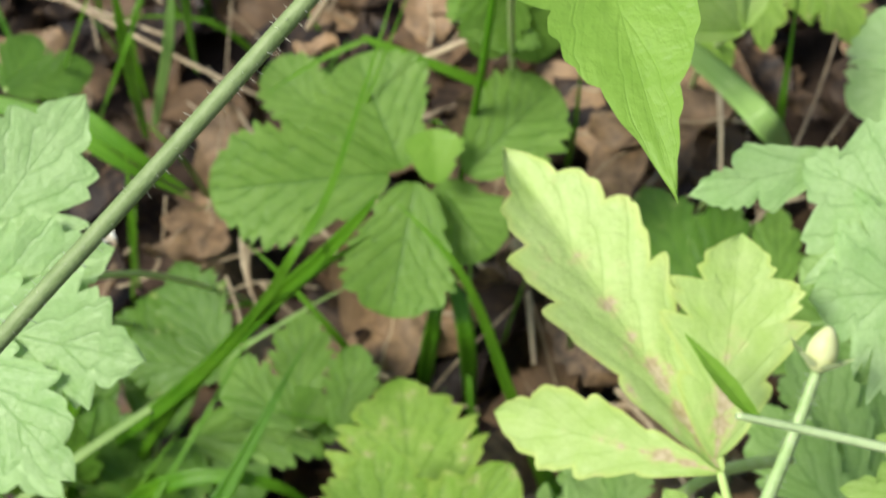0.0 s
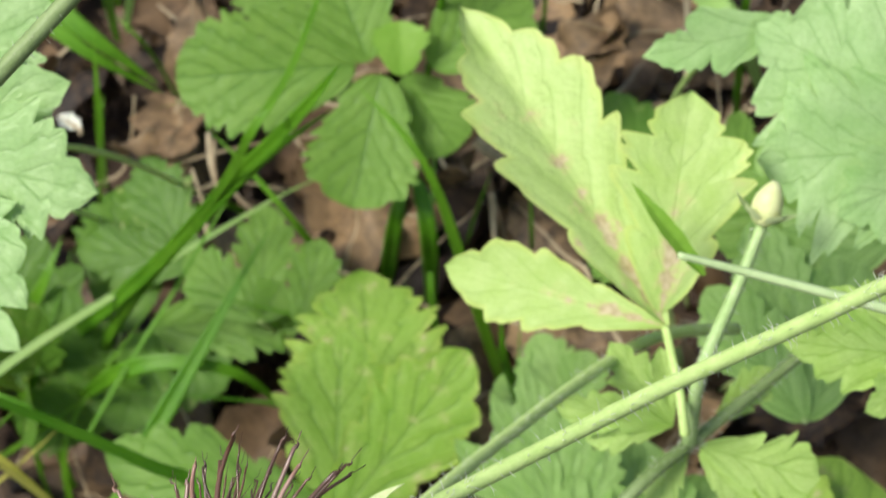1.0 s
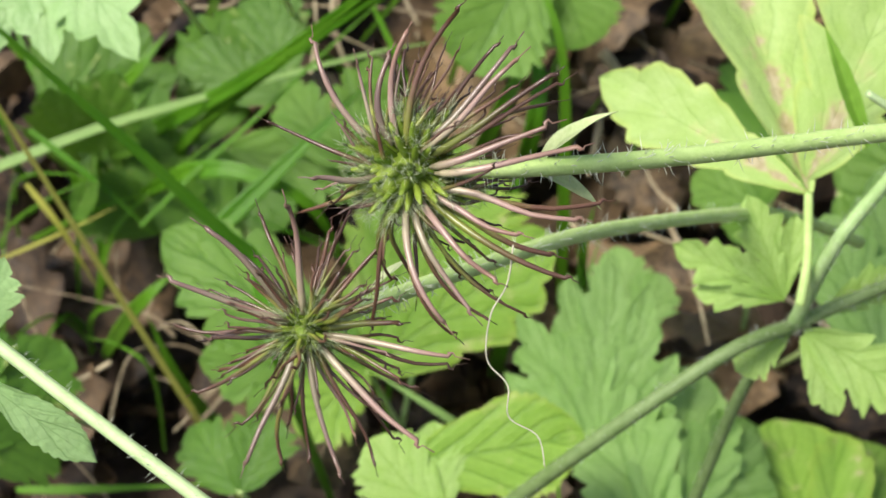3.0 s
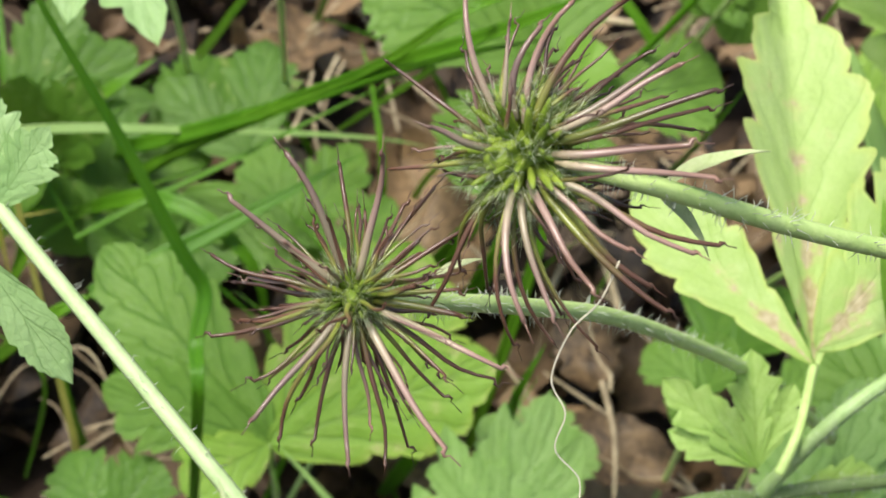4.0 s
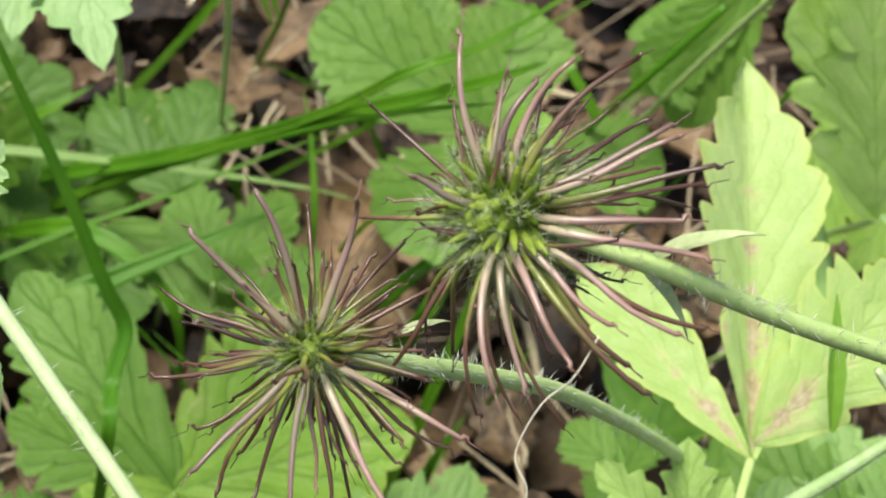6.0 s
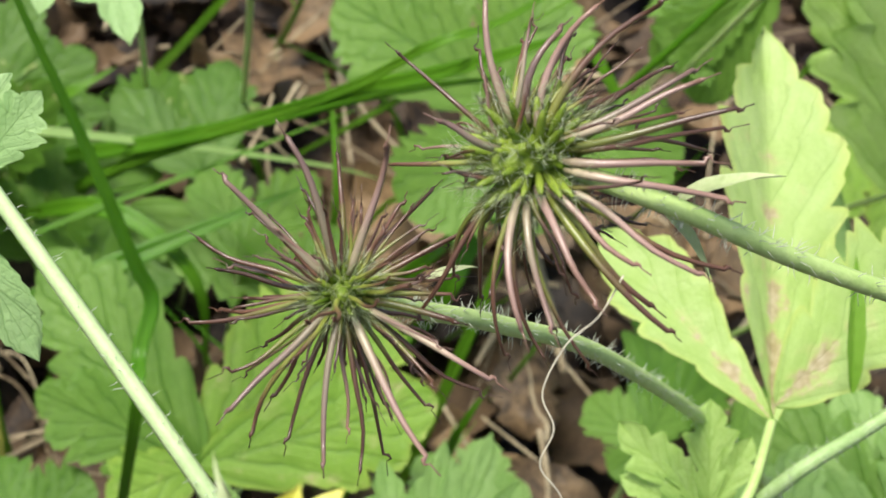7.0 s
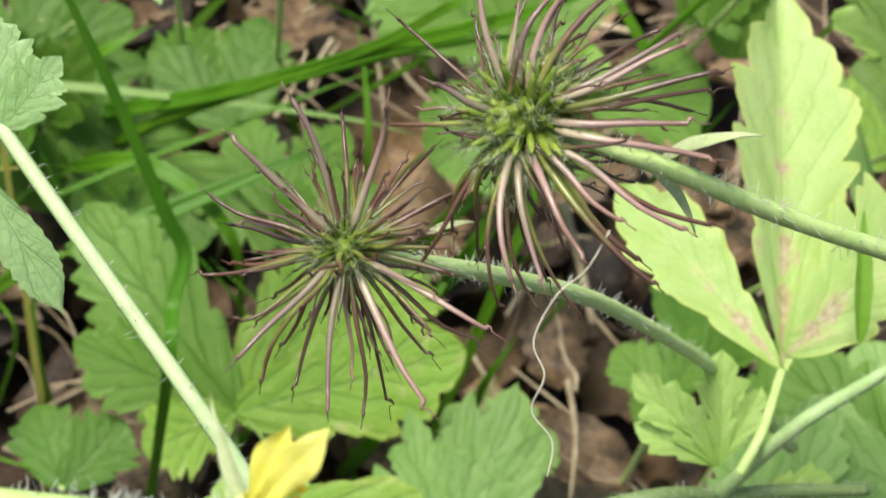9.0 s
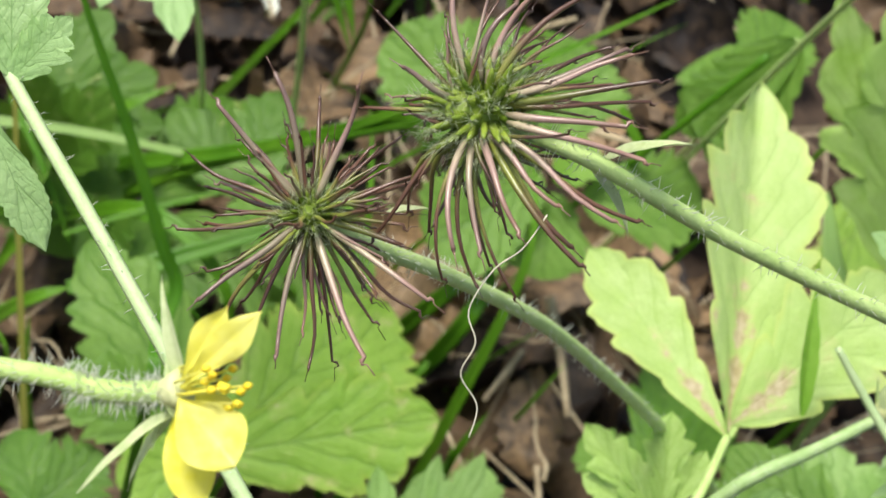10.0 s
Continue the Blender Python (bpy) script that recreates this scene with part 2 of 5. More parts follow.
BRISTLE = plain_material("seed_bristle", (0.36, 0.44, 0.17), (0.66, 0.72, 0.50), scale=900, rough=0.5, through=0.3)
# one style colour twice: darker for those behind, paler with sky sheen painted in
STYLE = style_material("style_purple_brown", (0.20, 0.23, 0.04), (0.122, 0.060, 0.037), (0.070, 0.031, 0.018))
STYLE_TAN_LIT = style_material("style_pinkish_tan_lit", (0.33, 0.28, 0.18), (0.29, 0.190, 0.155), (0.20, 0.110, 0.078))
ACHENE = plain_material("achene_green", (0.085, 0.16, 0.010), (0.29, 0.39, 0.05), scale=900, rough=0.42, through=0.15)
SEPAL = plain_material("sepal_pale_green", (0.38, 0.49, 0.19), (0.64, 0.71, 0.40), scale=700, rough=0.5, through=0.25)
PETAL = plain_material("petal_yellow", (0.86, 0.80, 0.05), (0.95, 0.93, 0.28), scale=300, rough=0.42, through=0.3)
PETAL_DEEP = plain_material("stamen_yellow", (0.72, 0.52, 0.01), (0.88, 0.72, 0.04), scale=700, rough=0.5)
BUD = plain_material("bud_cream", (0.54, 0.62, 0.21), (0.74, 0.77, 0.40), scale=500, rough=0.5, through=0.2)
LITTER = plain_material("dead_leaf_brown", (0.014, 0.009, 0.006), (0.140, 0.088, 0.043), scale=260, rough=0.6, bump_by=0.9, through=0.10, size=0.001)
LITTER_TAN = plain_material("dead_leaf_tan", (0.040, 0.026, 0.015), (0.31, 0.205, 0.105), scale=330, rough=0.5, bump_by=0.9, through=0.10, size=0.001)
TWIG = plain_material("dry_twig", (0.14, 0.095, 0.05), (0.46, 0.38, 0.24), scale=300, rough=0.7, streak=5)
FIBRE = plain_material("dry_fibre_pale", (0.36, 0.33, 0.21), (0.60, 0.56, 0.42), scale=500, rough=0.6)
SOIL = plain_material("woodland_soil", (0.012, 0.008, 0.005), (0.07, 0.045, 0.028), scale=160, rough=0.9, bump_by=1.0, size=0.003)


# ---- builders ----
def mesh_of(name, verts, faces, uvs=None, smooth=True, runs=None):
    me = bpy.data.meshes.new(name)
    me.from_pydata([tuple(v) for v in verts], [], faces)
    for title, values in (("UVMap", uvs), ("Veins", runs)):
        if values is None:
            continue
        layer = me.uv_layers.new(name=title)
        flat = np.empty(len(me.loops) * 2, np.float32)
        idx = np.empty(len(me.loops), np.int32)
        me.loops.foreach_get("vertex_index", idx)
        flat[0::2], flat[1::2] = np.asarray(values)[idx, 0], np.asarray(values)[idx, 1]
        layer.data.foreach_set("uv", flat)
    if smooth:
        me.polygons.foreach_set("use_smooth", [True] * len(me.polygons))
    me.update()
    return me


def part(name, me, material, parent, label="", at=None):
    ob = new(name, me)
    if not me.materials:
        me.materials.append(material)
    ob.parent = parent
    if at is not None:
        ob.matrix_basis = at
    if label:
        tagged(ob, label)
    return ob


def thing(name, label, category, group="", at=(0, 0, 0)):
    ob = new(name)
    ob.empty_display_size = 0.005
    ob.location = at
    return tagged(ob, label, category, group)


def frame_of(base, tip, face):
    """Pose with y from base to tip and z as near to face as can be."""
    y = (Vector(tip) - Vector(base)).normalized()
    x = y.cross(Vector(face)).normalized()
    z = x.cross(y)
    return Matrix.Translation(base) @ Matrix((x, y, z)).transposed().to_4x4()


def bezier(points, n):
    """A smooth curve through two, three or four places."""
    pts = [Vector(p) for p in points]
    out = []
    m = len(pts) - 1
    for i in range(n + 1):
        t = i / n * m
        k = min(int(t), m - 1)
        u = t - k
        p0, p1, p2, p3 = pts[max(k - 1, 0)], pts[k], pts[k + 1], pts[min(k + 2, m)]
        out.append(0.5 * (2 * p1 + (p2 - p0) * u + (2 * p0 - 5 * p1 + 4 * p2 - p3) * u * u + (3 * p1 - p0 - 3 * p2 + p3) * u ** 3))
    return out


def tube(path, radii, sides=8, verts=None, faces=None):
    """A tapered tube along a path, closed at both ends."""
    verts = [] if verts is None else verts
    faces = [] if faces is None else faces
    start = len(verts)
    n = len(path)
    side = None
    for i, p in enumerate(path):
        ahead = (path[min(i + 1, n - 1)] - path[max(i - 1, 0)]).normalized()
        if side is None:
            side = ahead.orthogonal().normalized()
        side = (side - ahead * side.dot(ahead)).normalized()
        other = ahead.cross(side)
        r = radii(i / (n - 1)) if callable(radii) else radii
        for k in range(sides):
            a = 2 * math.pi * k / sides
            verts.append(p + side * (r * math.cos(a)) + other * (r * math.sin(a)))
    for i in range(n - 1):
        for k in range(sides):
            a, b = start + i * sides + k, start + i * sides + (k + 1) % sides
            faces.append((a, b, b + sides, a + sides))
    faces.append(tuple(range(start + sides - 1, start - 1, -1)))
    last = start + (n - 1) * sides
    faces.append(tuple(range(last, last + sides)))
    return verts, faces


def tube_mesh(name, path, radii, sides=8):
    return mesh_of(name, *tube(path, radii, sides))


def hairs_mesh(name, path, radius, count, length, rng, lean=0.2, span=(0.0, 1.0)):
    """Fine hairs standing off a stem."""
    verts, faces = [], []
    n = len(path) - 1
    for _ in range(count):
        t = rng.uniform(*span) * n
        k = min(int(t), n - 1)
        p = path[k].lerp(path[k + 1], t - k)
        ahead = (path[k + 1] - path[k]).normalized()
        out = Vector((rng.gauss(0, 1), rng.gauss(0, 1), rng.gauss(0, 1)))
        out = (out - ahead * out.dot(ahead)).normalized()
        way = (out + ahead * rng.gauss(0, lean)).normalized()
        w = out.orthogonal().normalized() * 0.00003
        v = way.cross(w).normalized() * 0.00003
        l = length * rng.uniform(0.4, 1.15)
        b = p + out * radius * 0.9
        m = b + way * l * 0.6
        tip = b + way * l + ahead * l * rng.gauss(0, 0.2)
        s = len(verts)
        verts += [b + w, b - w * 0.5 + v, b - w * 0.5 - v, m + w * 0.7, m - w * 0.35 + v * 0.7, m - w * 0.35 - v * 0.7, tip]
        for i in range(3):
            j = (i + 1) % 3
            faces += [(s + i, s + j, s + 3 + j, s + 3 + i), (s + 3 + i, s + 3 + j, s + 6)]
    return mesh_of(name, verts, faces)


def blade_mesh(name, length, width, seed=0, belly=0.5, point=1.0, lobes=4, lobe=0.22, teeth=14, tooth=0.10, shear=0.45, fold=0.12, droop=0.12, wave=0.05, rows=96, cols=6, neck=0.02, quilt=0.006, veins=7, tilt=0.31):
    """A leaf blade: y along the midrib, uneven lobes with forward teeth, a side vein running out to each large tooth, raised between the veins."""
    rng = random.Random(seed)
    ph = [rng.uniform(0, 6.28) for _ in range(6)]
    runs = max(lobes, 1) if lobe or tooth else veins
    edges, smalls = [], []
    for _ in range(2):
        cuts = [0.0]
        for k in range(runs):
            cuts.append(cuts[-1] + (1.25 - 0.5 * k / runs) * rng.uniform(0.72, 1.28))
        edges.append([c / cuts[-1] for c in cuts])
        smalls.append([(max(1, round(teeth / runs * rng.uniform(0.75, 1.25))), rng.uniform(0.6, 1.3), rng.uniform(0.55, 1.25)) for _ in range(runs)])

    def spot(s, sd):
        e = edges[sd]
        k = 0
        while k < runs - 1 and s > e[k + 1]:
            k += 1
        return k, (s - e[k]) / (e[k + 1] - e[k])

    def bump(f, top):
        return (f / top) ** 0.9 if f < top else max(1 - (f - top) / (1 - top), 0.0) ** 0.75

    def half(s, sd):
        q = s ** (math.log(0.5) / math.log(belly))
        w = math.sin(math.pi * min(max(q, 0), 1)) ** point
        k, f = spot(s, sd)
        many, deep, keen = smalls[sd][k]
        f = min(max(f, 0.0), 1.0)
        f2 = f * many - math.floor(min(f * many, many - 1e-6))
        env = min(1, s * 5)
        cut = env * (lobe * deep * (1 - bump(f, 0.72)) + tooth * keen * (1 - bump(f2, 0.66)))
        return max(width * 0.5 * (w * (1 - min(cut, 0.85))) + neck * length * (1 - s) * 0.5 * min(1, (1 - s) * 3), length * 0.0008)

    def vein_run(s, au, sd):
        k, f = spot(min(max(s + tilt * (1 - au) - 0.02, 0.0), 1.3), sd)
        return k + f - 0.72

    verts, uvs, runs_at, faces = [], [], [], []
    for i in range(rows + 1):
        s = i / rows
        hw = (half(s, 0), half(s, 1))
        for j in range(-cols, cols + 1):
            u = j / cols
            sd = 1 if j > 0 else 0
            x = u * hw[sd]
            ax = abs(x)
            y = s * length + shear * ax * (1 - s) ** 0.8 * min(1, s * 4)
            rise = fold * ax + wave * length * 0.25 * math.sin(5.5 * s + ph[3] + (1.3 if j > 0 else 0)) * u * u
            rise += wave * length * 0.12 * math.sin(13 * s + ph[4]) * abs(u) ** 3
            side = vein_run(s, abs(u), sd)
            rise += quilt * length * (math.sin(math.pi * side) ** 2 - 0.5) * min(1, abs(u) * 3) * (1 - abs(u) * 0.5)
            z = rise - droop * length * (s * s - s)
            verts.append((x, y, z))
            uvs.append((0.5 + u * 0.5, s))
            runs_at.append((side * 0.1 + 0.5, 0.0))
    w = 2 * cols + 1
    for i in range(rows):
        for j in range(2 * cols):
            a = i * w + j
            faces.append((a, a + 1, a + w + 1, a + w))
    return mesh_of(name, verts, faces, uvs, runs=runs_at)


TO_CAMERA = Vector((0, -0.67, 0.74))


def leaflet(parent, base, tip, width, material, face=None, seed=0, label="", name="leaflet", **shape):
    """A leaflet from base to tip; base and tip in the world, parent unmoved."""
    b, t = Vector(base), Vector(tip)
    m = frame_of(b, t, face or TO_CAMERA)
    me = blade_mesh(name, (t - b).length, width, seed=seed, **shape)
    return part(name, me, material, parent, label, parent.matrix_basis.inverted() @ m)


def stalk(parent, path, r0, r1, material, name="stem", label="", sides=8, n=18):
    curve = bezier(path, n)
    inv = parent.matrix_basis.inverted()
    me = tube_mesh(name, [inv @ p for p in curve], lambda s: r0 + (r1 - r0) * s, sides)
    return part(name, me, material, parent, label)


def hairy(parent, path, radius, count, length, seed, lean=0.2, span=(0.0, 1.0)):
    inv = parent.matrix_basis.inverted()
    curve = [inv @ p for p in bezier(path, 30)]
    ob = part("stem_hairs", hairs_mesh("stem_hairs", curve, radius, count, length, random.Random(seed), lean, span), HAIR, parent, "fine pale hairs along the stem")
    return tagged(ob, kind="stuff")


def compound_leaf(label, node_at, leaflets, material, group="", petiole=None, petiole_material=None, name="avens_leaf", category="leaf", **common):
    """A leaf of several leaflets that meet at node_at; leaflets: (tip, width, options)."""
    t = thing(name, label, category, group, at=node_at)
    bpy.context.view_layer.update()
    for k, (tip, width, opt) in enumerate(leaflets):
        opt = {**common, **opt}
        base = opt.pop("base", node_at)
        leaflet(t, base, tip, width, opt.pop("material", material), seed=opt.pop("seed", k + 1), **opt)
    if not petiole and Vector(node_at).z > 0.012:
        x, y, z = node_at
        back = 0.22 if z < 0.06 else 0.85
        petiole = [node_at, (x + 0.001, y + 0.5 * back * z, z * 0.52), (x, y + back * z, -0.012)]
    if petiole:
        stalk(t, petiole, 0.0005, 0.0006, petiole_material or STEM, name="petiole")
    return t


def grass_blade(path, width, material=None, face=None, label="green grass blade growing out of leaf litter", fold=0.35, twist=0.0, taper=1.6, n=22):
    """A long tapered blade, folded along its midrib, with a real thickness."""
    base = Vector(path[0])
    t = thing("grass_plant", label, "grass", "grass blades among the leaves", at=base)
    curve = bezier(path, n)
    f0 = Vector(face) if face else TO_CAMERA
    verts, uvs, faces = [], [], []
    for i, p in enumerate(curve):
        s = i / n
        ahead = (curve[min(i + 1, n)] - curve[max(i - 1, 0)]).normalized()
        x = ahead.cross(f0).normalized()
        z = x.cross(ahead)
        a = twist * (s - 0.3)
        x, z = x * math.cos(a) + z * math.sin(a), z * math.cos(a) - x * math.sin(a)
        w = width * 0.5 * min(1.0, 0.55 + 1.5 * s) * max(1 - s ** taper, 0.015)
        for u in (-1, -0.5, 0, 0.5, 1):
            verts.append(p - base + x * (u * w) + z * (fold * abs(u) * w))
            uvs.append((0.5 + u * 0.5, s))
        for u in (1, 0, -1):
            verts.append(p - base + x * (u * w * 0.98) + z * (fold * abs(u) * w - 0.00012))
            uvs.append((0.5 + u * 0.5, s))
    for i in range(n):
        for k in range(8):
            a, b = i * 8 + k, i * 8 + (k + 1) % 8
            faces.append((a, b, b + 8, a + 8))
    part("blade", mesh_of("blade", verts, faces, uvs), material or GRASS, t)
    return t


HEAD_RIGHT, HEAD_UP, HEAD_OUT = Vector((0.969, 0.099, 0.226)), Vector((-0.234, 0.664, 0.710)), Vector((-0.080, -0.741, 0.667))


def style_part(head, inv, foot, tip, bow, fat, material, rng):
    """One hooked style: swollen foot, thin shaft, a kink near the end and a fine hairy point."""
    span = tip - foot
    l = span.length
    sway = span.cross(Vector((rng.gauss(0, 1), rng.gauss(0, 1), rng.gauss(0, 1)))).normalized() * rng.uniform(0.0, 0.025)
    pth = [foot.lerp(tip, q / 8) + bow * (l * 4 * q / 8 * (1 - q / 8)) + sway * (l * math.sin(2.2 * math.pi * (q / 8) ** 1.3)) for q in range(9)]
    ahead = (pth[-1] - pth[-2]).normalized()
    hook = ahead.cross(Vector((rng.gauss(0, 1), rng.gauss(0, 1), rng.gauss(0, 1)))).normalized()
    e, kink = pth[-1], rng.uniform(0.35, 1.05)
    pth += [e + hook * 0.00028 * kink + ahead * 0.00008, e + hook * 0.00042 * kink + ahead * 0.00034, e + hook * 0.00010 * kink + ahead * 0.00050, e + hook * 0.00002 * kink + ahead * rng.uniform(0.0009, 0.0016)]

    def girth(s):
        shaft = 0.000185 * max(0.0, 1 - s * 1.15) ** 0.8 + 0.000062
        start = min(1.0, 0.55 + s * 5)
        knot = 0.00006 * max(0.0, 1 - abs(s - 0.74) * 12)
        return fat * (shaft * start + knot) * (1.0 if s < 0.84 else 0.55)
    v, f = tube([inv @ p for p in pth], girth, 7)
    part("style", mesh_of("style", v, f, [(0.5, (i // 7) / 12) for i in range(len(v))]), material, head)


def seed_head(parent, centre, axis, core, reach, count, seed, label, bend=0.25, marked=(), bare=0.5):
    """A ball of achenes, each with a long hooked style; marked: the longest ones, by turn, spread and lift in millimetres."""
    rng = random.Random(seed)
    c, ax = Vector(centre), Vector(axis).normalized()
    inv = parent.matrix_basis.inverted()
    core_path = [c - ax * core * (1 - 2 * k / 10) for k in range(11)]
    head = part("seed_head", mesh_of("seed_head", *tube([inv @ p for p in core_path], lambda s: core * 0.45 * math.sqrt(max(1 - (2 * s - 1) ** 2, 0.01)), 14)), ACHENE, parent, label)
    gold = math.pi * (3 - math.sqrt(5))
    side = ax.orthogonal().normalized()
    other = ax.cross(side)
    hair_v, hair_f = [], []
    for turn, spread, lift in marked:
        way = (HEAD_RIGHT * math.cos(radians(turn)) + HEAD_UP * math.sin(radians(turn))) * spread + HEAD_OUT * lift
        tip = c + way * 0.001
        # the foot leans towards the head's end, so that the shaft bows back
        out = (way.normalized() + ax * bend * 0.7 + HEAD_OUT * 0.12).normalized()
        foot = c + out * core * 0.7
        sag = Vector((rng.gauss(0, 1), rng.gauss(0, 1), rng.gauss(0, 1))) * 0.04 + ax * bend * 0.12
        # styles lifted towards the viewer are thicker and mostly take the paler, lit colour
        style_part(head, inv, foot, tip, sag, rng.uniform(1.05, 1.3) if lift > 0 else rng.uniform(0.7, 0.95), STYLE_TAN_LIT if lift > 0 and rng.random() < 0.8 else STYLE, rng)
    for k in range(count):
        h = 1 - (k + 0.5) / count * 1.72
        a = gold * k + rng.uniform(-0.25, 0.25)
        r = math.sqrt(max(1 - h * h, 0))
        out = (ax * (h + rng.uniform(-0.06, 0.06)) + (side * math.cos(a) + other * math.sin(a)) * r).normalized()
        # green achene
        a0, a1 = c + out * core * 0.35, c + out * core * rng.uniform(0.95, 1.35)
        seed_path = [a0.lerp(a1, q / 5) for q in range(6)]
        part("achene", tube_mesh("achene", [inv @ p for p in seed_path], lambda s: core * (0.03 + 0.055 * math.sin(math.pi * min(s * 0.9 + 0.1, 1)) ** 0.8), 6), ACHENE, head)
        wild = Vector((rng.gauss(0, 1), rng.gauss(0, 1), rng.gauss(0, 1)))
        if not (out.dot(HEAD_OUT) > bare and rng.random() < 0.62):
            way = (out + wild * 0.12 - ax * bend * rng.uniform(0.3, 1.0) * (1 - max(0.0, h) * 0.5)).normalized()
            l = reach * (1 - 0.30 * max(0.0, way.dot(ax)) * (bend > 0.3)) * rng.choice((rng.uniform(0.52, 0.68), rng.uniform(0.62, 0.84), rng.uniform(0.76, 0.98)))
            bow = out.cross(wild).normalized() * rng.uniform(-0.05, 0.05) + out * 0.05 * bend
            style_part(head, inv, a1 - out * core * 0.3, c + way * l, bow, rng.uniform(0.5, 0.78), STYLE_TAN_LIT if rng.random() < 0.12 else STYLE, rng)
        # pale bristles at the foot of the style
        for _ in range(round(core * 8000)):
            b = a0.lerp(a1, rng.uniform(0.4, 1.1))
            w = (out + Vector((rng.gauss(0, 1), rng.gauss(0, 1), rng.gauss(0, 1))) * 0.5).normalized()
            tube([inv @ (b + w * q * rng.uniform(0.0006, 0.0015)) for q in (0.0, 0.6, 1.0)], lambda s: 0.000024 * (1.05 - s), 3, hair_v, hair_f)
    tagged(part("bristles", mesh_of("bristles", hair_v, hair_f), BRISTLE, head, "pale fine bristles between the seeds"), kind="stuff")
    return head


# ---- ground: one sheet to the horizon, fine near the plants ----
def ground_height(x, y):
    return 0.006 * noise.noise(Vector((x * 9, y * 9, 0))) + 0.003 * noise.noise(Vector((x * 40, y * 40, 3)))


def build_ground():
    steps = [0.0]
    d = 0.006
    while steps[-1] < 900:
        steps.append(steps[-1] + d)
        if steps[-1] > 0.3:
            d *= 1.35
    line = [-s for s in reversed(steps[1:])] + steps
    n = len(line)
    verts = []
    for y in line:
        for x in line:
            near = max(0.0, 1 - math.hypot(x, y) / 6)
            verts.append((x, y + 0.05, ground_height(x, y) * near - 0.022))
    faces = [(j * n + i, j * n + i + 1, (j + 1) * n + i + 1, (j + 1) * n + i) for j in range(n - 1) for i in range(n - 1)]
    g = new("ground", mesh_of("ground", verts, faces))
    g.data.materials.append(SOIL)
    return tagged(g, "dark brown woodland soil under leaf litter", "ground", kind="structure")


build_ground()


def dead_leaf_geometry(rng, length, width, curl):
    """A curled dry leaf with a wavy lobed outline, as vertex and face lists in its own space."""
    rows, cols = 12, 3
    ph = [rng.uniform(0, 6.28) for _ in range(5)]
    lob = rng.randint(3, 5)
    verts, faces = [], []
    for i in range(rows + 1):
        s = i / rows
        hw = width * 0.5 * (math.sin(math.pi * min(1, s * 0.96 + 0.03)) ** 0.7) * (1 + 0.11 * math.sin(lob * 6.28 * s + ph[0]) + 0.06 * math.sin(31 * s + ph[4]))
        for j in range(-cols, cols + 1):
            u = j / cols
            x, y = u * hw * (1 + 0.08 * math.sin(19 * s + ph[1])), (s - 0.5) * length
            z = curl * (u * u * width * 0.4 * math.sin(3 * s + ph[2]) + length * 0.3 * (s - 0.5) ** 2) + 0.05 * width * math.sin(9 * s + 4 * u + ph[3]) + 0.025 * width * math.sin(23 * s - 9 * u + ph[4]) + 0.06 * width * abs((s * 5 - abs(u) * 1.2 + ph[1]) % 2 - 1)
            verts.append(Vector((x, y, z)))
    w = 2 * cols + 1
    for i in range(rows):
        for j in range(2 * cols):
            a = i * w + j
            faces.append((a, a + 1, a + w + 1, a + w))
    return verts, faces


def dead_leaf(at, length, width, turn, tilt, seed, material=None, curl=0.8, label="curled dry brown dead leaf lying on the soil"):
    rng = random.Random(seed)
    t = thing("dead_leaf", label, "dead leaf", "dead leaves of the litter")
    verts, faces = dead_leaf_geometry(rng, length, width, curl)
    part("leaf_blade", mesh_of("leaf_blade", verts, faces), material or LITTER_TAN, t)
    rib = [verts[i * 7 + 3] + Vector((0, 0, 0.00015)) for i in range(13)]
    part("midrib", tube_mesh("midrib", [rib[0] - Vector((0.001, length * 0.14, 0.0))] + rib, lambda s: 0.00045 * (1.1 - s), 6), TWIG, t)
    t.matrix_basis = pose(*at, tilt, rng.uniform(-12, 12), turn)
    return t


def litter_rest():
    """The uncountable rest of the litter."""
    rng = random.Random(5)
    verts, faces = [], []
    for _ in range(3000):
        x, y = rng.gauss(0.01, 0.27), rng.gauss(0.10, 0.27)
        l = rng.choice((rng.uniform(0.006, 0.016), rng.uniform(0.012, 0.03), rng.uniform(0.02, 0.04)))
        v, f = dead_leaf_geometry(rng, l, l * rng.uniform(0.4, 0.8), rng.uniform(0.2, 1.4))
        m = pose(x, y, rng.uniform(-0.022, 0.005), rng.uniform(-48, 48), rng.uniform(-48, 48), rng.uniform(0, 360))
        s = len(verts)
        verts += [m @ p for p in v]
        faces += [tuple(s + i for i in q) for q in f]
    ob = new("leaf_litter", mesh_of("leaf_litter", verts, faces))
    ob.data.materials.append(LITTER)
    return tagged(ob, "brown leaf litter covering the woodland soil", "leaf litter", kind="stuff")


litter_rest()
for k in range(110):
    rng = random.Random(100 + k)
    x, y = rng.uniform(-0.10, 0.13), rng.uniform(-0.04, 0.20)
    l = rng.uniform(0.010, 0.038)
    # left of x = -0.035 all dark brown: the hollow's shade put into leaf colour
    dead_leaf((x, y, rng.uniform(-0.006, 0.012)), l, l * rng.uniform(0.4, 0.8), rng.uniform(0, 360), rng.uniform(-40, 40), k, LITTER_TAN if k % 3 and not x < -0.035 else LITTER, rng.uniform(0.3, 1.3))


def twig(path, r, label="thin dry straw-coloured twig on the litter"):
    t = new("twig", tube_mesh("twig", bezier(path, 14), lambda s: r * (1.1 - 0.5 * s), 7))
    t.data.materials.append(TWIG)
    return tagged(t, label, "twig", "twigs in the litter")


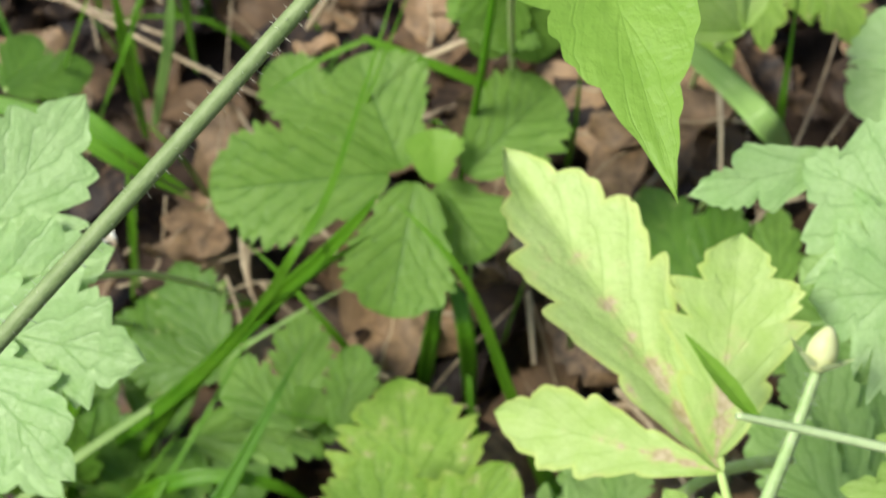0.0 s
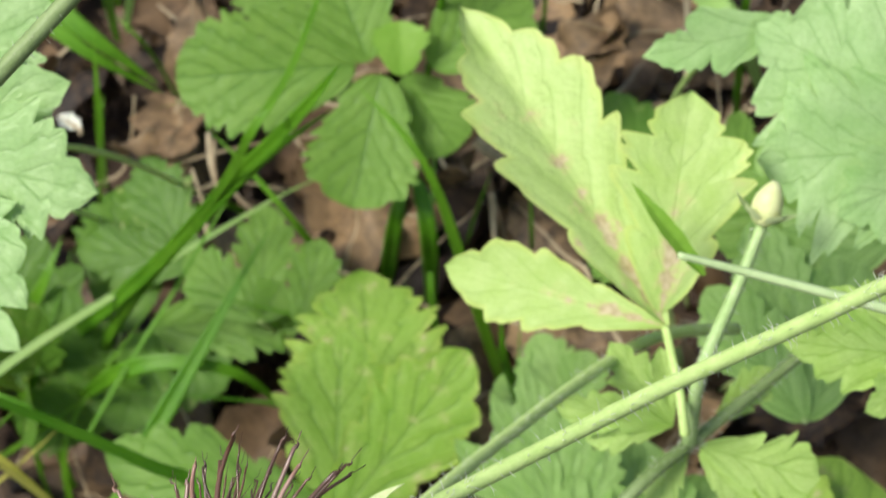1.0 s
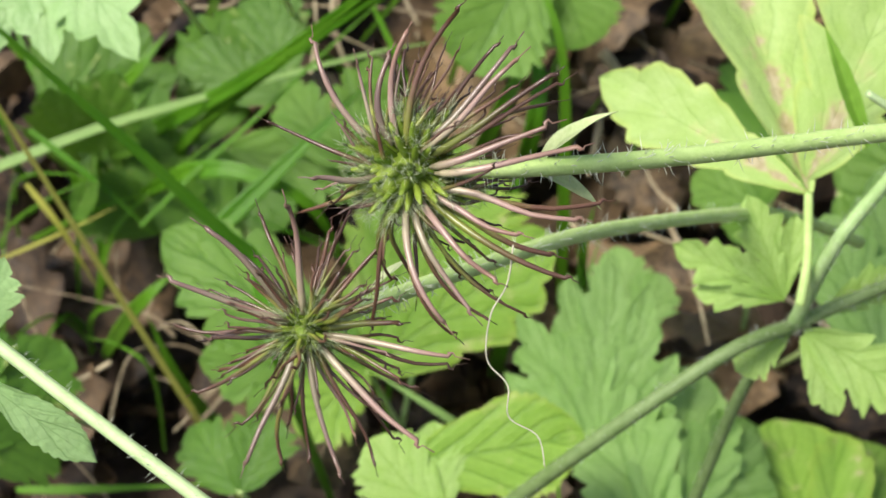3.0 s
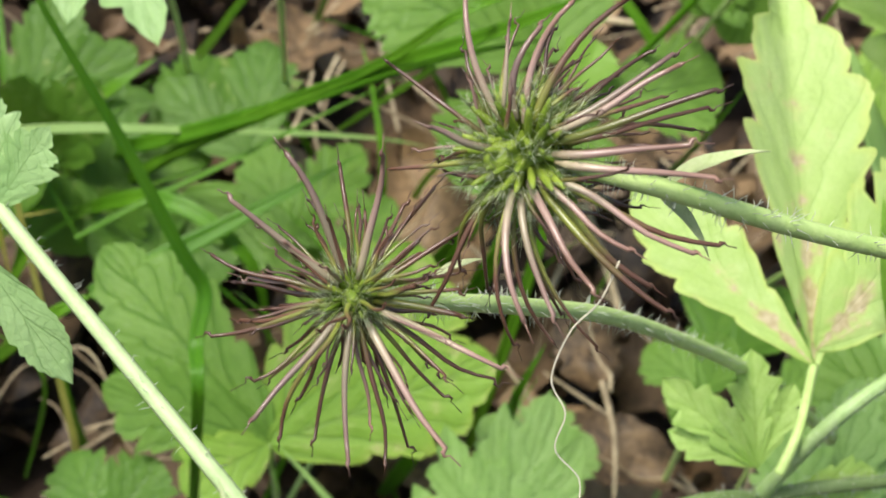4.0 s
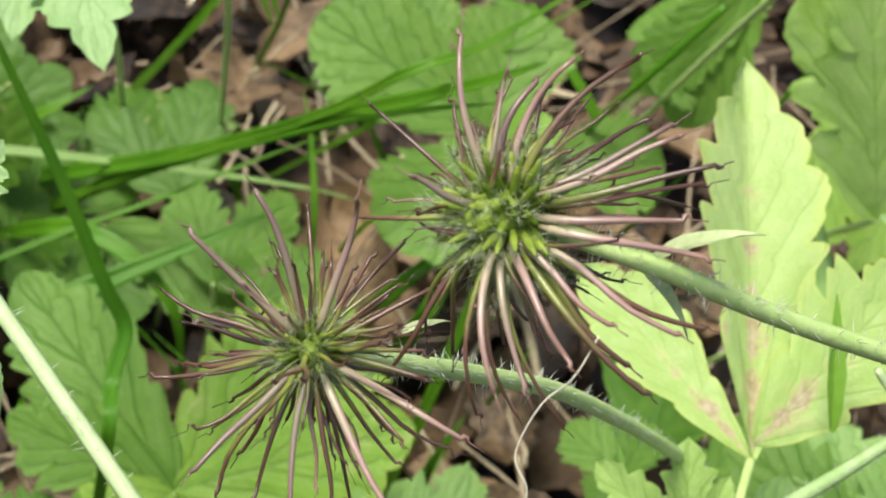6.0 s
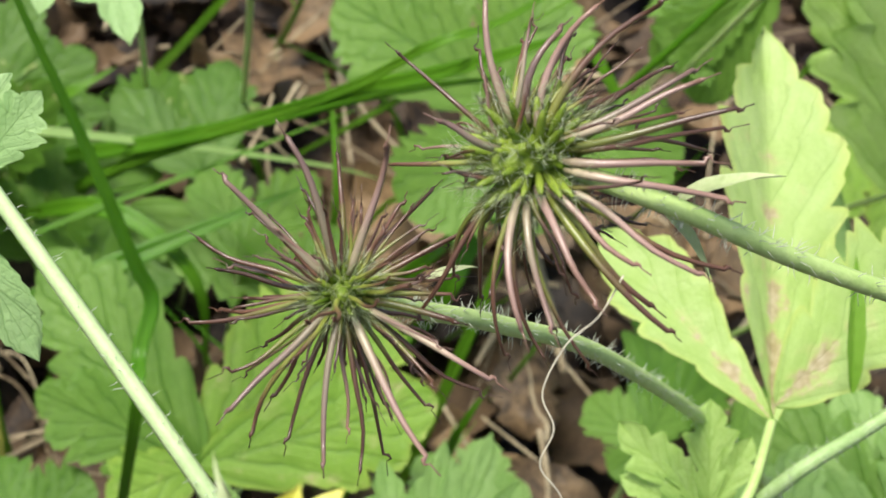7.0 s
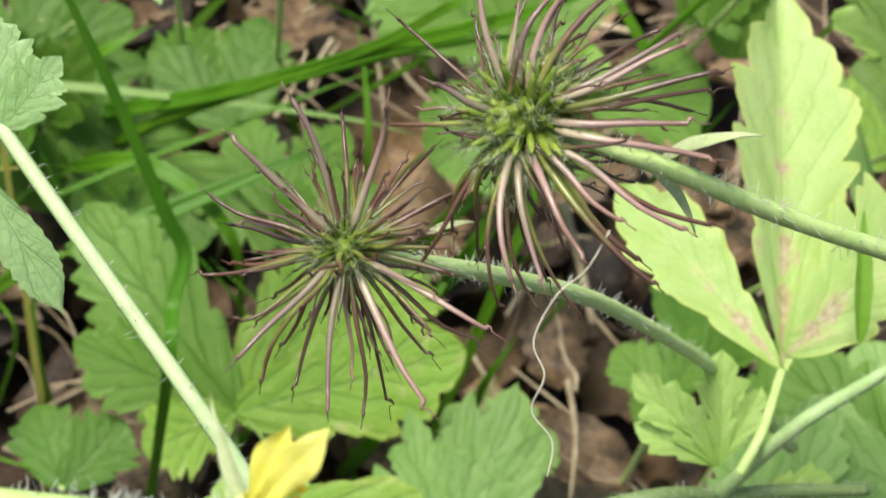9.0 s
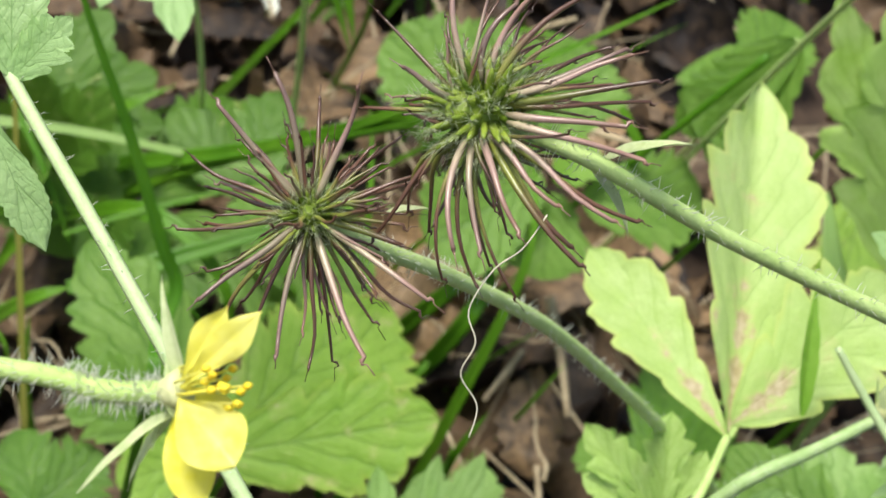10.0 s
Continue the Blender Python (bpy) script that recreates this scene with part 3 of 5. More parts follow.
rng = random.Random(77)
for k in range(40):
    x, y, a, l = rng.uniform(-0.1, 0.12), rng.uniform(-0.03, 0.2), rng.uniform(0, 3.14), rng.uniform(0.02, 0.07)
    dx, dy = math.cos(a) * l, math.sin(a) * l
    twig([(x, y, 0.012), (x + dx * 0.5, y + dy * 0.5 + rng.uniform(-0.004, 0.004), rng.uniform(0.012, 0.022)), (x + dx, y + dy, rng.uniform(0.01, 0.03))], rng.uniform(0.0002, 0.0005))


# ---- larger dead leaves that lie open between the plants ----
dead_leaf((-0.0246, 0.0540, 0.0220), 0.034, 0.026, 60, 10, 301, LITTER_TAN, 0.4, "large flat tan dead leaf lying on the litter")
dead_leaf((-0.0378, 0.1022, 0.0220), 0.026, 0.017, 130, 25, 302, LITTER_TAN, 1.2, "crumpled tan dead leaf lying on the litter")
dead_leaf((0.0677, 0.0737, 0.0200), 0.030, 0.016, 70, 20, 303, LITTER_TAN, 0.9, "curled tan oak leaf lying on the litter")
dead_leaf((0.0225, 0.0464, 0.0300), 0.016, 0.011, 200, 30, 304, LITTER_TAN, 1.0, "curled orange-brown dead leaf standing in the litter")
dead_leaf((0.0336, 0.0302, 0.0200), 0.022, 0.014, 20, 10, 305, LITTER_TAN, 0.8)
dead_leaf((-0.0222, 0.1151, 0.0300), 0.024, 0.010, 330, 30, 306, LITTER_TAN, 1.0)
dead_leaf((0.0590, 0.0777, 0.0200), 0.020, 0.013, 240, 10, 307, LITTER_TAN, 0.7)
dead_leaf((-0.0662, 0.1913, 0.0200), 0.030, 0.018, 250, 10, 308, LITTER_TAN, 0.6)
dead_leaf((0.0061, 0.1363, 0.0250), 0.012, 0.007, 50, 10, 309, LITTER_TAN, 1.4, "small orange-brown dead leaf curled up on the litter")
dead_leaf((0.0568, 0.0697, 0.0200), 0.026, 0.016, 120, 10, 310, LITTER_TAN, 0.8)
dead_leaf((0.0362, -0.0006, 0.0200), 0.026, 0.016, 80, 10, 311, LITTER_TAN, 0.9)
dead_leaf((-0.0317, 0.1036, 0.0200), 0.026, 0.018, 160, 10, 312, LITTER_TAN, 0.5, "pale tan dead leaf lying on the litter")
dead_leaf((-0.0318, -0.0231, 0.0200), 0.022, 0.014, 160, 10, 313, LITTER_TAN, 0.8)
# dark brown in place of tan, to carry the shade of the left hollow
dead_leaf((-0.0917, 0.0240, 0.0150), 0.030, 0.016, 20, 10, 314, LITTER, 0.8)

# whitish scrap in the hair colour, added as a glint between the leaves
dead_leaf((-0.0425, 0.0642, 0.0697), 0.0055, 0.0035, 40, 20, 315, HAIR, 0.6, "small whitish scrap standing in for a glint among the grass")

# ---- ground-level leaves ----
ROUND = dict(quilt=0.011, belly=0.54, point=0.52, lobes=5, lobe=0.13, teeth=9, tooth=0.13, shear=0.6, fold=0.16, droop=0.14, tilt=0.42)
BROAD = dict(quilt=0.010, belly=0.50, point=0.66, lobes=4, lobe=0.24, teeth=9, tooth=0.13, shear=0.85, fold=0.06, droop=0.08, tilt=0.40)
POINTED = dict(quilt=0.008, belly=0.44, point=0.92, lobes=4, lobe=0.34, teeth=9, tooth=0.13, shear=0.9, fold=0.08, droop=0.08, tilt=0.34)
compound_leaf("fresh green five-part leaf with toothed round leaflets above the litter", (0.0156, 0.0426, 0.0706), [
    ((0.0018, 0.0259, 0.0574), 0.0231, dict(seed=11, base=(0.0164, 0.0419, 0.0701))),
    ((0.0235, 0.0312, 0.0548), 0.0182, dict(seed=12, base=(0.0199, 0.0435, 0.0655))),
    ((-0.0186, 0.0533, 0.0792), 0.0249, dict(seed=13, base=(0.0129, 0.0447, 0.0723))),
    ((0.0163, 0.062, 0.0861), 0.0243, dict(seed=14, base=(0.0152, 0.0443, 0.072))),
    ((-0.0013, 0.0953, 0.0638), 0.0158, dict(seed=16, base=(0.0055, 0.078, 0.0537))),
    ((0.0467, 0.0465, 0.0727), 0.0205, dict(seed=15, base=(0.0253, 0.0397, 0.0688))),
    ((0.0236, 0.044, 0.0785), 0.0116, dict(seed=17, base=(0.0198, 0.038, 0.0716), material=LEAF_SOFT)),
], LEAF_MID, petiole=[(0.0126, 0.0749, 0.0000), (0.0187, 0.0510, 0.0407), (0.0180, 0.0490, 0.0500)], **ROUND)
compound_leaf("broad lobed green leaf with a blunt tip near the litter", (-0.0131, -0.0154, 0.0342), [
    ((-0.0017, 0.0225, 0.0443), 0.0310, dict(seed=21, belly=0.46, point=0.70, lobes=5, lobe=0.20, teeth=10, tooth=0.14, shear=0.95)),
], LEAF_LIGHT, petiole=[(-0.0131, -0.0154, 0.0342), (-0.0179, -0.0174, 0.0172), (-0.0206, -0.0121, 0.0000)], **BROAD)
compound_leaf("yellowish green lobed leaf with crinkled margin near the litter", (-0.0216, -0.0275, 0.0451), [
    ((-0.0529, -0.0040, 0.0595), 0.0210, dict(seed=31, material=LEAF_MID)),
    ((-0.0480, -0.0267, 0.0526), 0.0170, dict(seed=34, material=LEAF_MID)),
    ((-0.0337, -0.0372, 0.0431), 0.0150, dict(seed=32)),
    ((0.0119, -0.0140, 0.0573), 0.0220, dict(seed=33)),
    ((-0.0074, 0.0009, 0.0572), 0.0240, dict(seed=35)),
], LEAF_LIGHT, petiole=[(-0.0216, -0.0275, 0.0451), (-0.0194, -0.0197, 0.0185), (-0.0195, -0.0103, 0.0000)], **BROAD)
compound_leaf("deep green toothed leaf shaded close to the soil", (-0.0549, 0.0496, 0.0242), [
    ((-0.0419, 0.0813, 0.0317), 0.0250, dict(seed=41)),
], LEAF_DARK, petiole=[(-0.0549, 0.0496, 0.0242), (-0.0604, 0.0494, 0.0152), (-0.0665, 0.0566, 0.0000)], **BROAD)
compound_leaf("green leaf with insect holes and browned patches on the litter", (-0.0477, 0.0442, 0.0273), [
    ((-0.0142, 0.0313, 0.0286), 0.0190, dict(seed=51, material=LEAF_MID)),
    ((-0.0385, 0.0299, 0.0179), 0.0200, dict(seed=52)),
    ((-0.0597, 0.0237, 0.0263), 0.0200, dict(seed=53)),
], LEAF_DARK, **BROAD)
compound_leaf("grey-green lobed leaf rising from the litter", (0.014, -0.0525, 0.0449), [
    ((0.0195, -0.0255, 0.0651), 0.013, dict(seed=71)),
    ((0.0253, -0.0302, 0.0616), 0.0113, dict(seed=72)),
    ((0.0129, -0.0275, 0.0636), 0.0113, dict(seed=75)),
    ((0.0043, -0.0314, 0.0607), 0.013, dict(seed=73)),
    ((0.0009, -0.0389, 0.0551), 0.0104, dict(seed=76)),
    ((0.0283, -0.0394, 0.0547), 0.0104, dict(seed=74)),
], LEAF_MINT, **POINTED)
compound_leaf("light green lobed leaf close above the ground", (-0.0107, -0.0735, 0.0697), [
    ((0.0109, -0.0661, 0.0753), 0.0154, dict(seed=81, base=(-0.0133, -0.0668, 0.0748), material=LEAF_LIGHT, teeth=12, tooth=0.06, lobe=0.05)),
    ((-0.0186, -0.0634, 0.0773), 0.0131, dict(seed=82)),
    ((-0.0096, -0.0624, 0.0781), 0.0092, dict(seed=83)),
], LEAF_FRESH, **BROAD)
compound_leaf("broad green leaf lying low with toothed margin", (0.0192, -0.0751, 0.0539), [
    ((0.0160, -0.0363, 0.0468), 0.0200, dict(seed=91)),
    ((0.0404, -0.0443, 0.0386), 0.0200, dict(seed=92)),
    ((0.0321, -0.0335, 0.0415), 0.0200, dict(seed=93)),
], LEAF_MINT, **BROAD)
compound_leaf("smooth deep green broad leaf low over the litter", (0.0459, -0.0753, 0.0326), [
    ((0.0449, -0.0380, 0.0305), 0.0260, dict(seed=94, teeth=9, tooth=0.05, lobe=0.06)),
    ((0.0631, -0.0433, 0.0250), 0.0260, dict(seed=95, teeth=9, tooth=0.05, lobe=0.06)),
], LEAF_LIGHT, **BROAD)
compound_leaf("deep green leaf half hidden under the grass", (-0.0779, 0.0486, 0.0200), [
    ((-0.0626, 0.0405, 0.0556), 0.0170, dict(seed=101)),
    ((-0.0762, 0.0394, 0.0548), 0.0170, dict(seed=102)),
    ((-0.0668, 0.0132, 0.0517), 0.0150, dict(seed=103)),
], LEAF_DARK, **BROAD)
compound_leaf("shaded deep green leaf low under the grass", (-0.0825, 0.052, 0.0315), [
    ((-0.061, 0.0671, 0.0428), 0.0166, dict(seed=231)),
    ((-0.0559, 0.0594, 0.0371), 0.0133, dict(seed=232)),
    ((-0.0747, 0.0744, 0.0483), 0.0155, dict(seed=233)),
], LEAF_DARK, **BROAD)
compound_leaf("deep green leaf low under grass and stems", (-0.0799, -0.0499, 0.0681), [
    ((-0.0685, -0.0260, 0.0609), 0.0190, dict(seed=104)),
    ((-0.0819, -0.0225, 0.0646), 0.0170, dict(seed=105)),
    ((-0.0665, -0.0432, 0.0597), 0.0160, dict(seed=106)),
], LEAF_DARK, **BROAD)
compound_leaf("deep green leaf behind the yellow-green one", (0.0556, 0.0182, 0.0270), [
    ((0.0572, 0.0519, 0.0296), 0.0170, dict(seed=107)),
    ((0.0705, 0.0388, 0.0311), 0.0140, dict(seed=108)),
], LEAF_DARK, **BROAD)
compound_leaf("mid green leaf low behind taller leaves", (0.0661, 0.0085, 0.0315), [
    ((0.0768, 0.0287, 0.0353), 0.0110, dict(seed=109)),
    ((0.0711, -0.0002, 0.0238), 0.0150, dict(seed=110)),
], LEAF_MID, **BROAD)
compound_leaf("light yellowish leaves hanging over the litter", (0.0902, 0.0638, 0.0765), [
    ((0.0781, 0.0425, 0.0605), 0.016, dict(seed=111, base=(0.0771, 0.065, 0.0774))),
    ((0.0852, 0.0428, 0.0607), 0.0118, dict(seed=112, base=(0.0936, 0.0597, 0.0734))),
    ((0.095, 0.0434, 0.0612), 0.0118, dict(seed=113, base=(0.1001, 0.059, 0.0729))),
    ((0.1006, 0.0378, 0.057), 0.0139, dict(seed=114, base=(0.102, 0.0564, 0.071))),
], LEAF_LIGHT, **POINTED)
compound_leaf("green toothed leaf hanging over the litter", (0.0499, 0.0513, 0.1087), [
    ((0.0372, 0.0471, 0.0856), 0.0140, dict(seed=115)),
    ((0.0456, 0.0439, 0.0825), 0.0150, dict(seed=116)),
], LEAF_MID, **ROUND)
compound_leaf("bright yellowish leaf standing behind the spotted one", (0.0768, 0.0228, 0.0899), [
    ((0.0481, 0.0306, 0.1308), 0.0200, dict(seed=171, lobe=0.4, tooth=0.15)),
    ((0.0569, 0.0342, 0.1356), 0.0220, dict(seed=172, lobe=0.4, tooth=0.15)),
    ((0.0835, 0.0371, 0.1070), 0.0200, dict(seed=173, lobe=0.4, tooth=0.15)),
], LEAF_FRESH, **POINTED)
compound_leaf("light green leaf with a crossing stalk over the litter", (0.0455, 0.0508, 0.0945), [
    ((0.0372, 0.0625, 0.0914), 0.0150, dict(seed=175)),
    ((0.0503, 0.0698, 0.1015), 0.0180, dict(seed=176)),
    ((0.0396, 0.0453, 0.0876), 0.0150, dict(seed=177)),
], LEAF_MID, **ROUND)
compound_leaf("bluish green leaf low at the edge of the litter", (0.1087, 0.0255, 0.0579), [
    ((0.0949, 0.0313, 0.0502), 0.0150, dict(seed=117)),
    ((0.1034, 0.0415, 0.0587), 0.0160, dict(seed=118)),
], LEAF_PALE, **BROAD)
compound_leaf("dark green leaf flat on the litter", (-0.0560, 0.1206, 0.0664), [
    ((-0.0378, 0.1222, 0.0605), 0.0120, dict(seed=119)),
    ((-0.0473, 0.1352, 0.0655), 0.0120, dict(seed=120)),
], LEAF_DARK, **BROAD)

compound_leaf("small dark green toothed leaf low behind the seed heads", (0.0466, -0.0094, 0.0521), [
    ((0.0376, 0.0007, 0.0503), 0.0110, dict(seed=181)),
    ((0.0512, 0.0033, 0.0527), 0.0110, dict(seed=182)),
    ((0.0417, -0.0148, 0.0499), 0.0090, dict(seed=183)),
], LEAF_MID, **BROAD)
compound_leaf("deep green leaf in the shade of the grass", (-0.0616, 0.0335, 0.0200), [
    ((-0.0764, 0.0559, 0.0407), 0.0170, dict(seed=183)),
    ((-0.0620, 0.0544, 0.0407), 0.0160, dict(seed=184)),
    ((-0.0782, 0.0339, 0.0319), 0.0170, dict(seed=185)),
    ((-0.0544, 0.0343, 0.0348), 0.0140, dict(seed=186)),
], LEAF_DARK, **BROAD)
compound_leaf("green leaf lying over the litter behind the seed heads", (-0.0249, 0.0302, 0.0335), [
    ((-0.0151, 0.0504, 0.0414), 0.0140, dict(seed=211)),
    ((-0.0346, 0.0495, 0.0383), 0.0140, dict(seed=212)),
    ((-0.0176, 0.0331, 0.0374), 0.0110, dict(seed=213)),
    ((-0.0071, 0.0361, 0.0416), 0.0120, dict(seed=214, base=(-0.0177, 0.0238, 0.0348))),
], LEAF_MID, **BROAD)
compound_leaf("deep green leaf low under the yellow flower", (-0.0443, -0.0430, 0.0376), [
    ((-0.0526, -0.0293, 0.0380), 0.0130, dict(seed=189)),
    ((-0.0378, -0.0322, 0.0431), 0.0140, dict(seed=190)),
], LEAF_DARK, **BROAD)
compound_leaf("grey-green leaf low behind the fruiting stalks", (0.0228, -0.0205, 0.0359), [
    ((0.0129, -0.0066, 0.0349), 0.0110, dict(seed=191)),
    ((0.0234, -0.0035, 0.0394), 0.0120, dict(seed=192)),
    ((0.0309, -0.0113, 0.0392), 0.0110, dict(seed=193)),
], LEAF_MINT, **BROAD)

compound_leaf("light bluish green leaf low behind the leafy stalk", (0.0772, -0.0434, 0.0803), [
    ((0.0531, -0.0252, 0.0835), 0.0170, dict(seed=221, material=LEAF_MID)),
    ((0.0657, -0.0225, 0.0874), 0.0180, dict(seed=222)),
    ((0.0583, -0.0403, 0.0823), 0.0140, dict(seed=223)),
    ((0.0769, -0.0258, 0.0921), 0.0170, dict(seed=224)),
], LEAF_MINT, **BROAD)
compound_leaf("deep green leaf lying over the litter among grass", (-0.0360, 0.0528, 0.0316), [
    ((-0.0568, 0.0657, 0.0357), 0.0150, dict(seed=228)),
    ((-0.0367, 0.0761, 0.0425), 0.0170, dict(seed=229)),
], LEAF_DARK, **BROAD)

# ---- yellow-green three-lobed leaf ----
YJUNC = (0.0367, -0.0760, 0.1313)
compound_leaf("yellow-green three-lobed leaf with browned spots", YJUNC, [
    ((0.0301, -0.0345, 0.1505), 0.0182, dict(seed=61, face=(0.30, -0.33, 0.90), fold=0.38, belly=0.52, point=0.95, lobes=5, lobe=0.26, teeth=11, tooth=0.10, shear=1.0)),
    ((0.0162, -0.0590, 0.1365), 0.0108, dict(seed=62, face=(0.0, -0.60, 0.80), fold=0.30, belly=0.60, point=0.8, lobes=4, lobe=0.24, teeth=8, tooth=0.10, shear=0.8)),
    ((0.0501, -0.0584, 0.147), 0.0180, dict(seed=63, base=(0.0368, -0.0747, 0.1323), belly=0.52, point=0.8, lobes=4, lobe=0.32, teeth=9, tooth=0.12, shear=0.8)),
    ((0.0388, -0.0698, 0.1502), 0.0019, dict(seed=64, base=(0.0425, -0.0766, 0.1384), material=LEAF_SOFT, belly=0.45, point=0.9, lobes=1, lobe=0.0, teeth=4, tooth=0.1, fold=0.7)),
], LEAF_YELLOW, petiole=[YJUNC, (0.0349, -0.0840, 0.1300), (0.0336, -0.0873, 0.1265)], petiole_material=STEM, fold=0.10, droop=0.05, quilt=0.005)

# ---- pale leaves on either side ----
compound_leaf("large pale green leaf with pointed lobes", (-0.0325, -0.047, 0.1779), [
    ((-0.0079, -0.0342, 0.1852), 0.0177, dict(seed=121, lobe=0.28)),
    ((-0.0131, -0.0593, 0.1708), 0.0177, dict(seed=122, lobe=0.26)),
    ((-0.0244, -0.0665, 0.1667), 0.0136, dict(seed=123)),
    ((-0.0114, -0.0487, 0.1769), 0.0136, dict(seed=124, lobe=0.2)),
], LEAF_PALE, **POINTED)
compound_leaf("pale green leaf with pointed lobes beside the large one", (-0.0525, -0.0112, 0.1365), [
    ((-0.0393, -0.0379, 0.129), 0.0140, dict(seed=125)),
    ((-0.0511, -0.0340, 0.1271), 0.0130, dict(seed=126)),
    ((-0.0602, -0.0329, 0.1282), 0.0150, dict(seed=127)),
], LEAF_PALE, **POINTED)
compound_leaf("broad pale bluish-green leaf with coarse teeth", (0.0775, -0.0707, 0.1323), [
    ((0.0612, -0.0497, 0.1436), 0.0270, dict(seed=131)),
    ((0.0546, -0.0627, 0.1357), 0.0270, dict(seed=132)),
    ((0.0599, -0.0719, 0.1319), 0.0150, dict(seed=133)),
    ((0.0732, -0.0464, 0.1434), 0.0160, dict(seed=134)),
], LEAF_PALE, **POINTED)
compound_leaf("small three-toothed pale green leaflet", (0.0653, -0.0506, 0.1415), [
    ((0.0473, -0.0487, 0.1449), 0.0090, dict(seed=135, lobes=2, lobe=0.45)),
], LEAF_PALE, **POINTED)
compound_leaf("drooping bright green leaf with a long drawn-out tip", (0.0410, -0.0806, 0.2329), [
    ((0.0351, -0.1141, 0.2254), 0.0138, dict(seed=136, belly=0.32, point=1.15)),
], LEAF_SOFT, **{**POINTED, "quilt": 0.002, "fold": 0.25, "lobe": 0.12})

compound_leaf("light green lobed leaf beside the bud stalk", (0.0641, -0.0919, 0.1257), [
    ((0.0469, -0.0855, 0.1341), 0.0105, dict(seed=201)),
    ((0.0532, -0.0817, 0.1344), 0.0095, dict(seed=202)),
    ((0.0520, -0.0949, 0.1287), 0.0095, dict(seed=203)),
], LEAF_FRESH, **POINTED)
compound_leaf("broad pale leaf low behind the bud", (0.0533, -0.0628, 0.0760), [
    ((0.0485, -0.0424, 0.0872), 0.0140, dict(seed=204)),
    ((0.0599, -0.0344, 0.0871), 0.0140, dict(seed=205)),
    ((0.0716, -0.0418, 0.0804), 0.0170, dict(seed=206)),
], LEAF_MINT, **BROAD)

# ---- leafy stalk with the flower bud ----
def leafy_stalk():
    at = (0.0341, -0.0831, 0.1172)
    t = thing("avens_stalk", "hairy green leafy stalk carrying a cream flower bud", "wild plant", "", at=at)
    inv = t.matrix_basis.inverted()
    for tip, width, seed in (
        ((0.0302, -0.0745, 0.1309), 0.0073, 141),
        ((0.0353, -0.0766, 0.129), 0.0052, 142),
        ((0.0215, -0.0766, 0.1267), 0.007, 143),
        ((0.0231, -0.0801, 0.1224), 0.0052, 144),
        ((0.0267, -0.0775, 0.1263), 0.0044, 149),
    ):
        leaflet(t, (0.0331, -0.0823, 0.1211), tip, width * 0.85, LEAF_FRESH, seed=seed, face=(-0.1, -0.7, 0.7), belly=0.60, point=0.9, lobes=3, lobe=0.36, teeth=6, tooth=0.10, shear=1.1, fold=0.34, quilt=0.010)
    for tip, width, base, seed in (
        ((0.0467, -0.0798, 0.12), 0.0057, (0.038, -0.0822, 0.118), 145),
        ((0.0467, -0.0907, 0.1107), 0.0104, (0.0352, -0.0836, 0.1168), 146),
        ((0.0379, -0.0913, 0.1102), 0.005, (0.0349, -0.0841, 0.1164), 147),
        ((0.027, -0.0863, 0.1144), 0.0063, (0.0336, -0.0834, 0.117), 148),
    ):
        leaflet(t, base, tip, width, LEAF_FRESH, seed=seed, belly=0.55, point=0.75, lobes=3, lobe=0.32, teeth=7, tooth=0.12, shear=0.9, fold=0.12, quilt=0.010)
    bud_path = [at, (0.0378, -0.0844, 0.1326), (0.0447, -0.0793, 0.1366), (0.0505, -0.0748, 0.1401)]
    for path, r0, r1, mat in (
        (bud_path, 0.0009, 0.0006, STEM_PALE),
        ([at, (0.0399, -0.0831, 0.1203), (0.0505, -0.0794, 0.1196)], 0.0008, 0.0007, STEM_DULL),
        ([at, (0.0256, -0.0872, 0.1192), (0.0090, -0.0907, 0.1093), (-0.0029, -0.0875, 0.0920)], 0.0008, 0.0010, STEM_DULL),
        ([at, (0.0285, -0.0845, 0.1086), (0.0217, -0.0881, 0.0897), (0.0067, -0.096, 0.0481), (0.0107, -0.0760, -0.0100)], 0.0007, 0.0009, STEM_DULL)):
        stalk(t, path, r0, r1, mat)
        hairy(t, path, 0.0008, 200, 0.0009, int(r0 * 1e6) + len(path))
    # bud with its sepals
    c = Vector((0.0517, -0.0741, 0.1420))
    up = (c - Vector((0.0490, -0.0759, 0.1393))).normalized()
    path = [c + up * 0.0026 * q for q in (-0.8, -0.6, -0.3, 0.05, 0.4, 0.7, 0.95, 1.15)]
    b = part("bud", tube_mesh("bud", [inv @ p for p in path], lambda s: 0.0019 * (math.sin(math.pi * (0.10 + 0.80 * s ** 0.9)) ** 0.8) * (1.0 - 0.45 * s * s), 14), BUD, t, "cream-coloured closed flower bud")
    side = up.orthogonal().normalized()
    for k in range(5):
        a = k * 1.2566 + 0.3
        d = side * math.cos(a) + up.cross(side) * math.sin(a)
        base = c - up * 0.0019 + d * 0.0009
        m = frame_of(base, base + up * 0.0022 + d * 0.0030, up - d * 0.6)
        part("sepal", blade_mesh("sepal", 0.0040, 0.0018, seed=k, lobes=1, lobe=0, teeth=1, tooth=0, rows=14, cols=3, belly=0.34, point=1.2, fold=0.3, droop=-0.12), SEPAL, b, at=inv @ m)
    return t


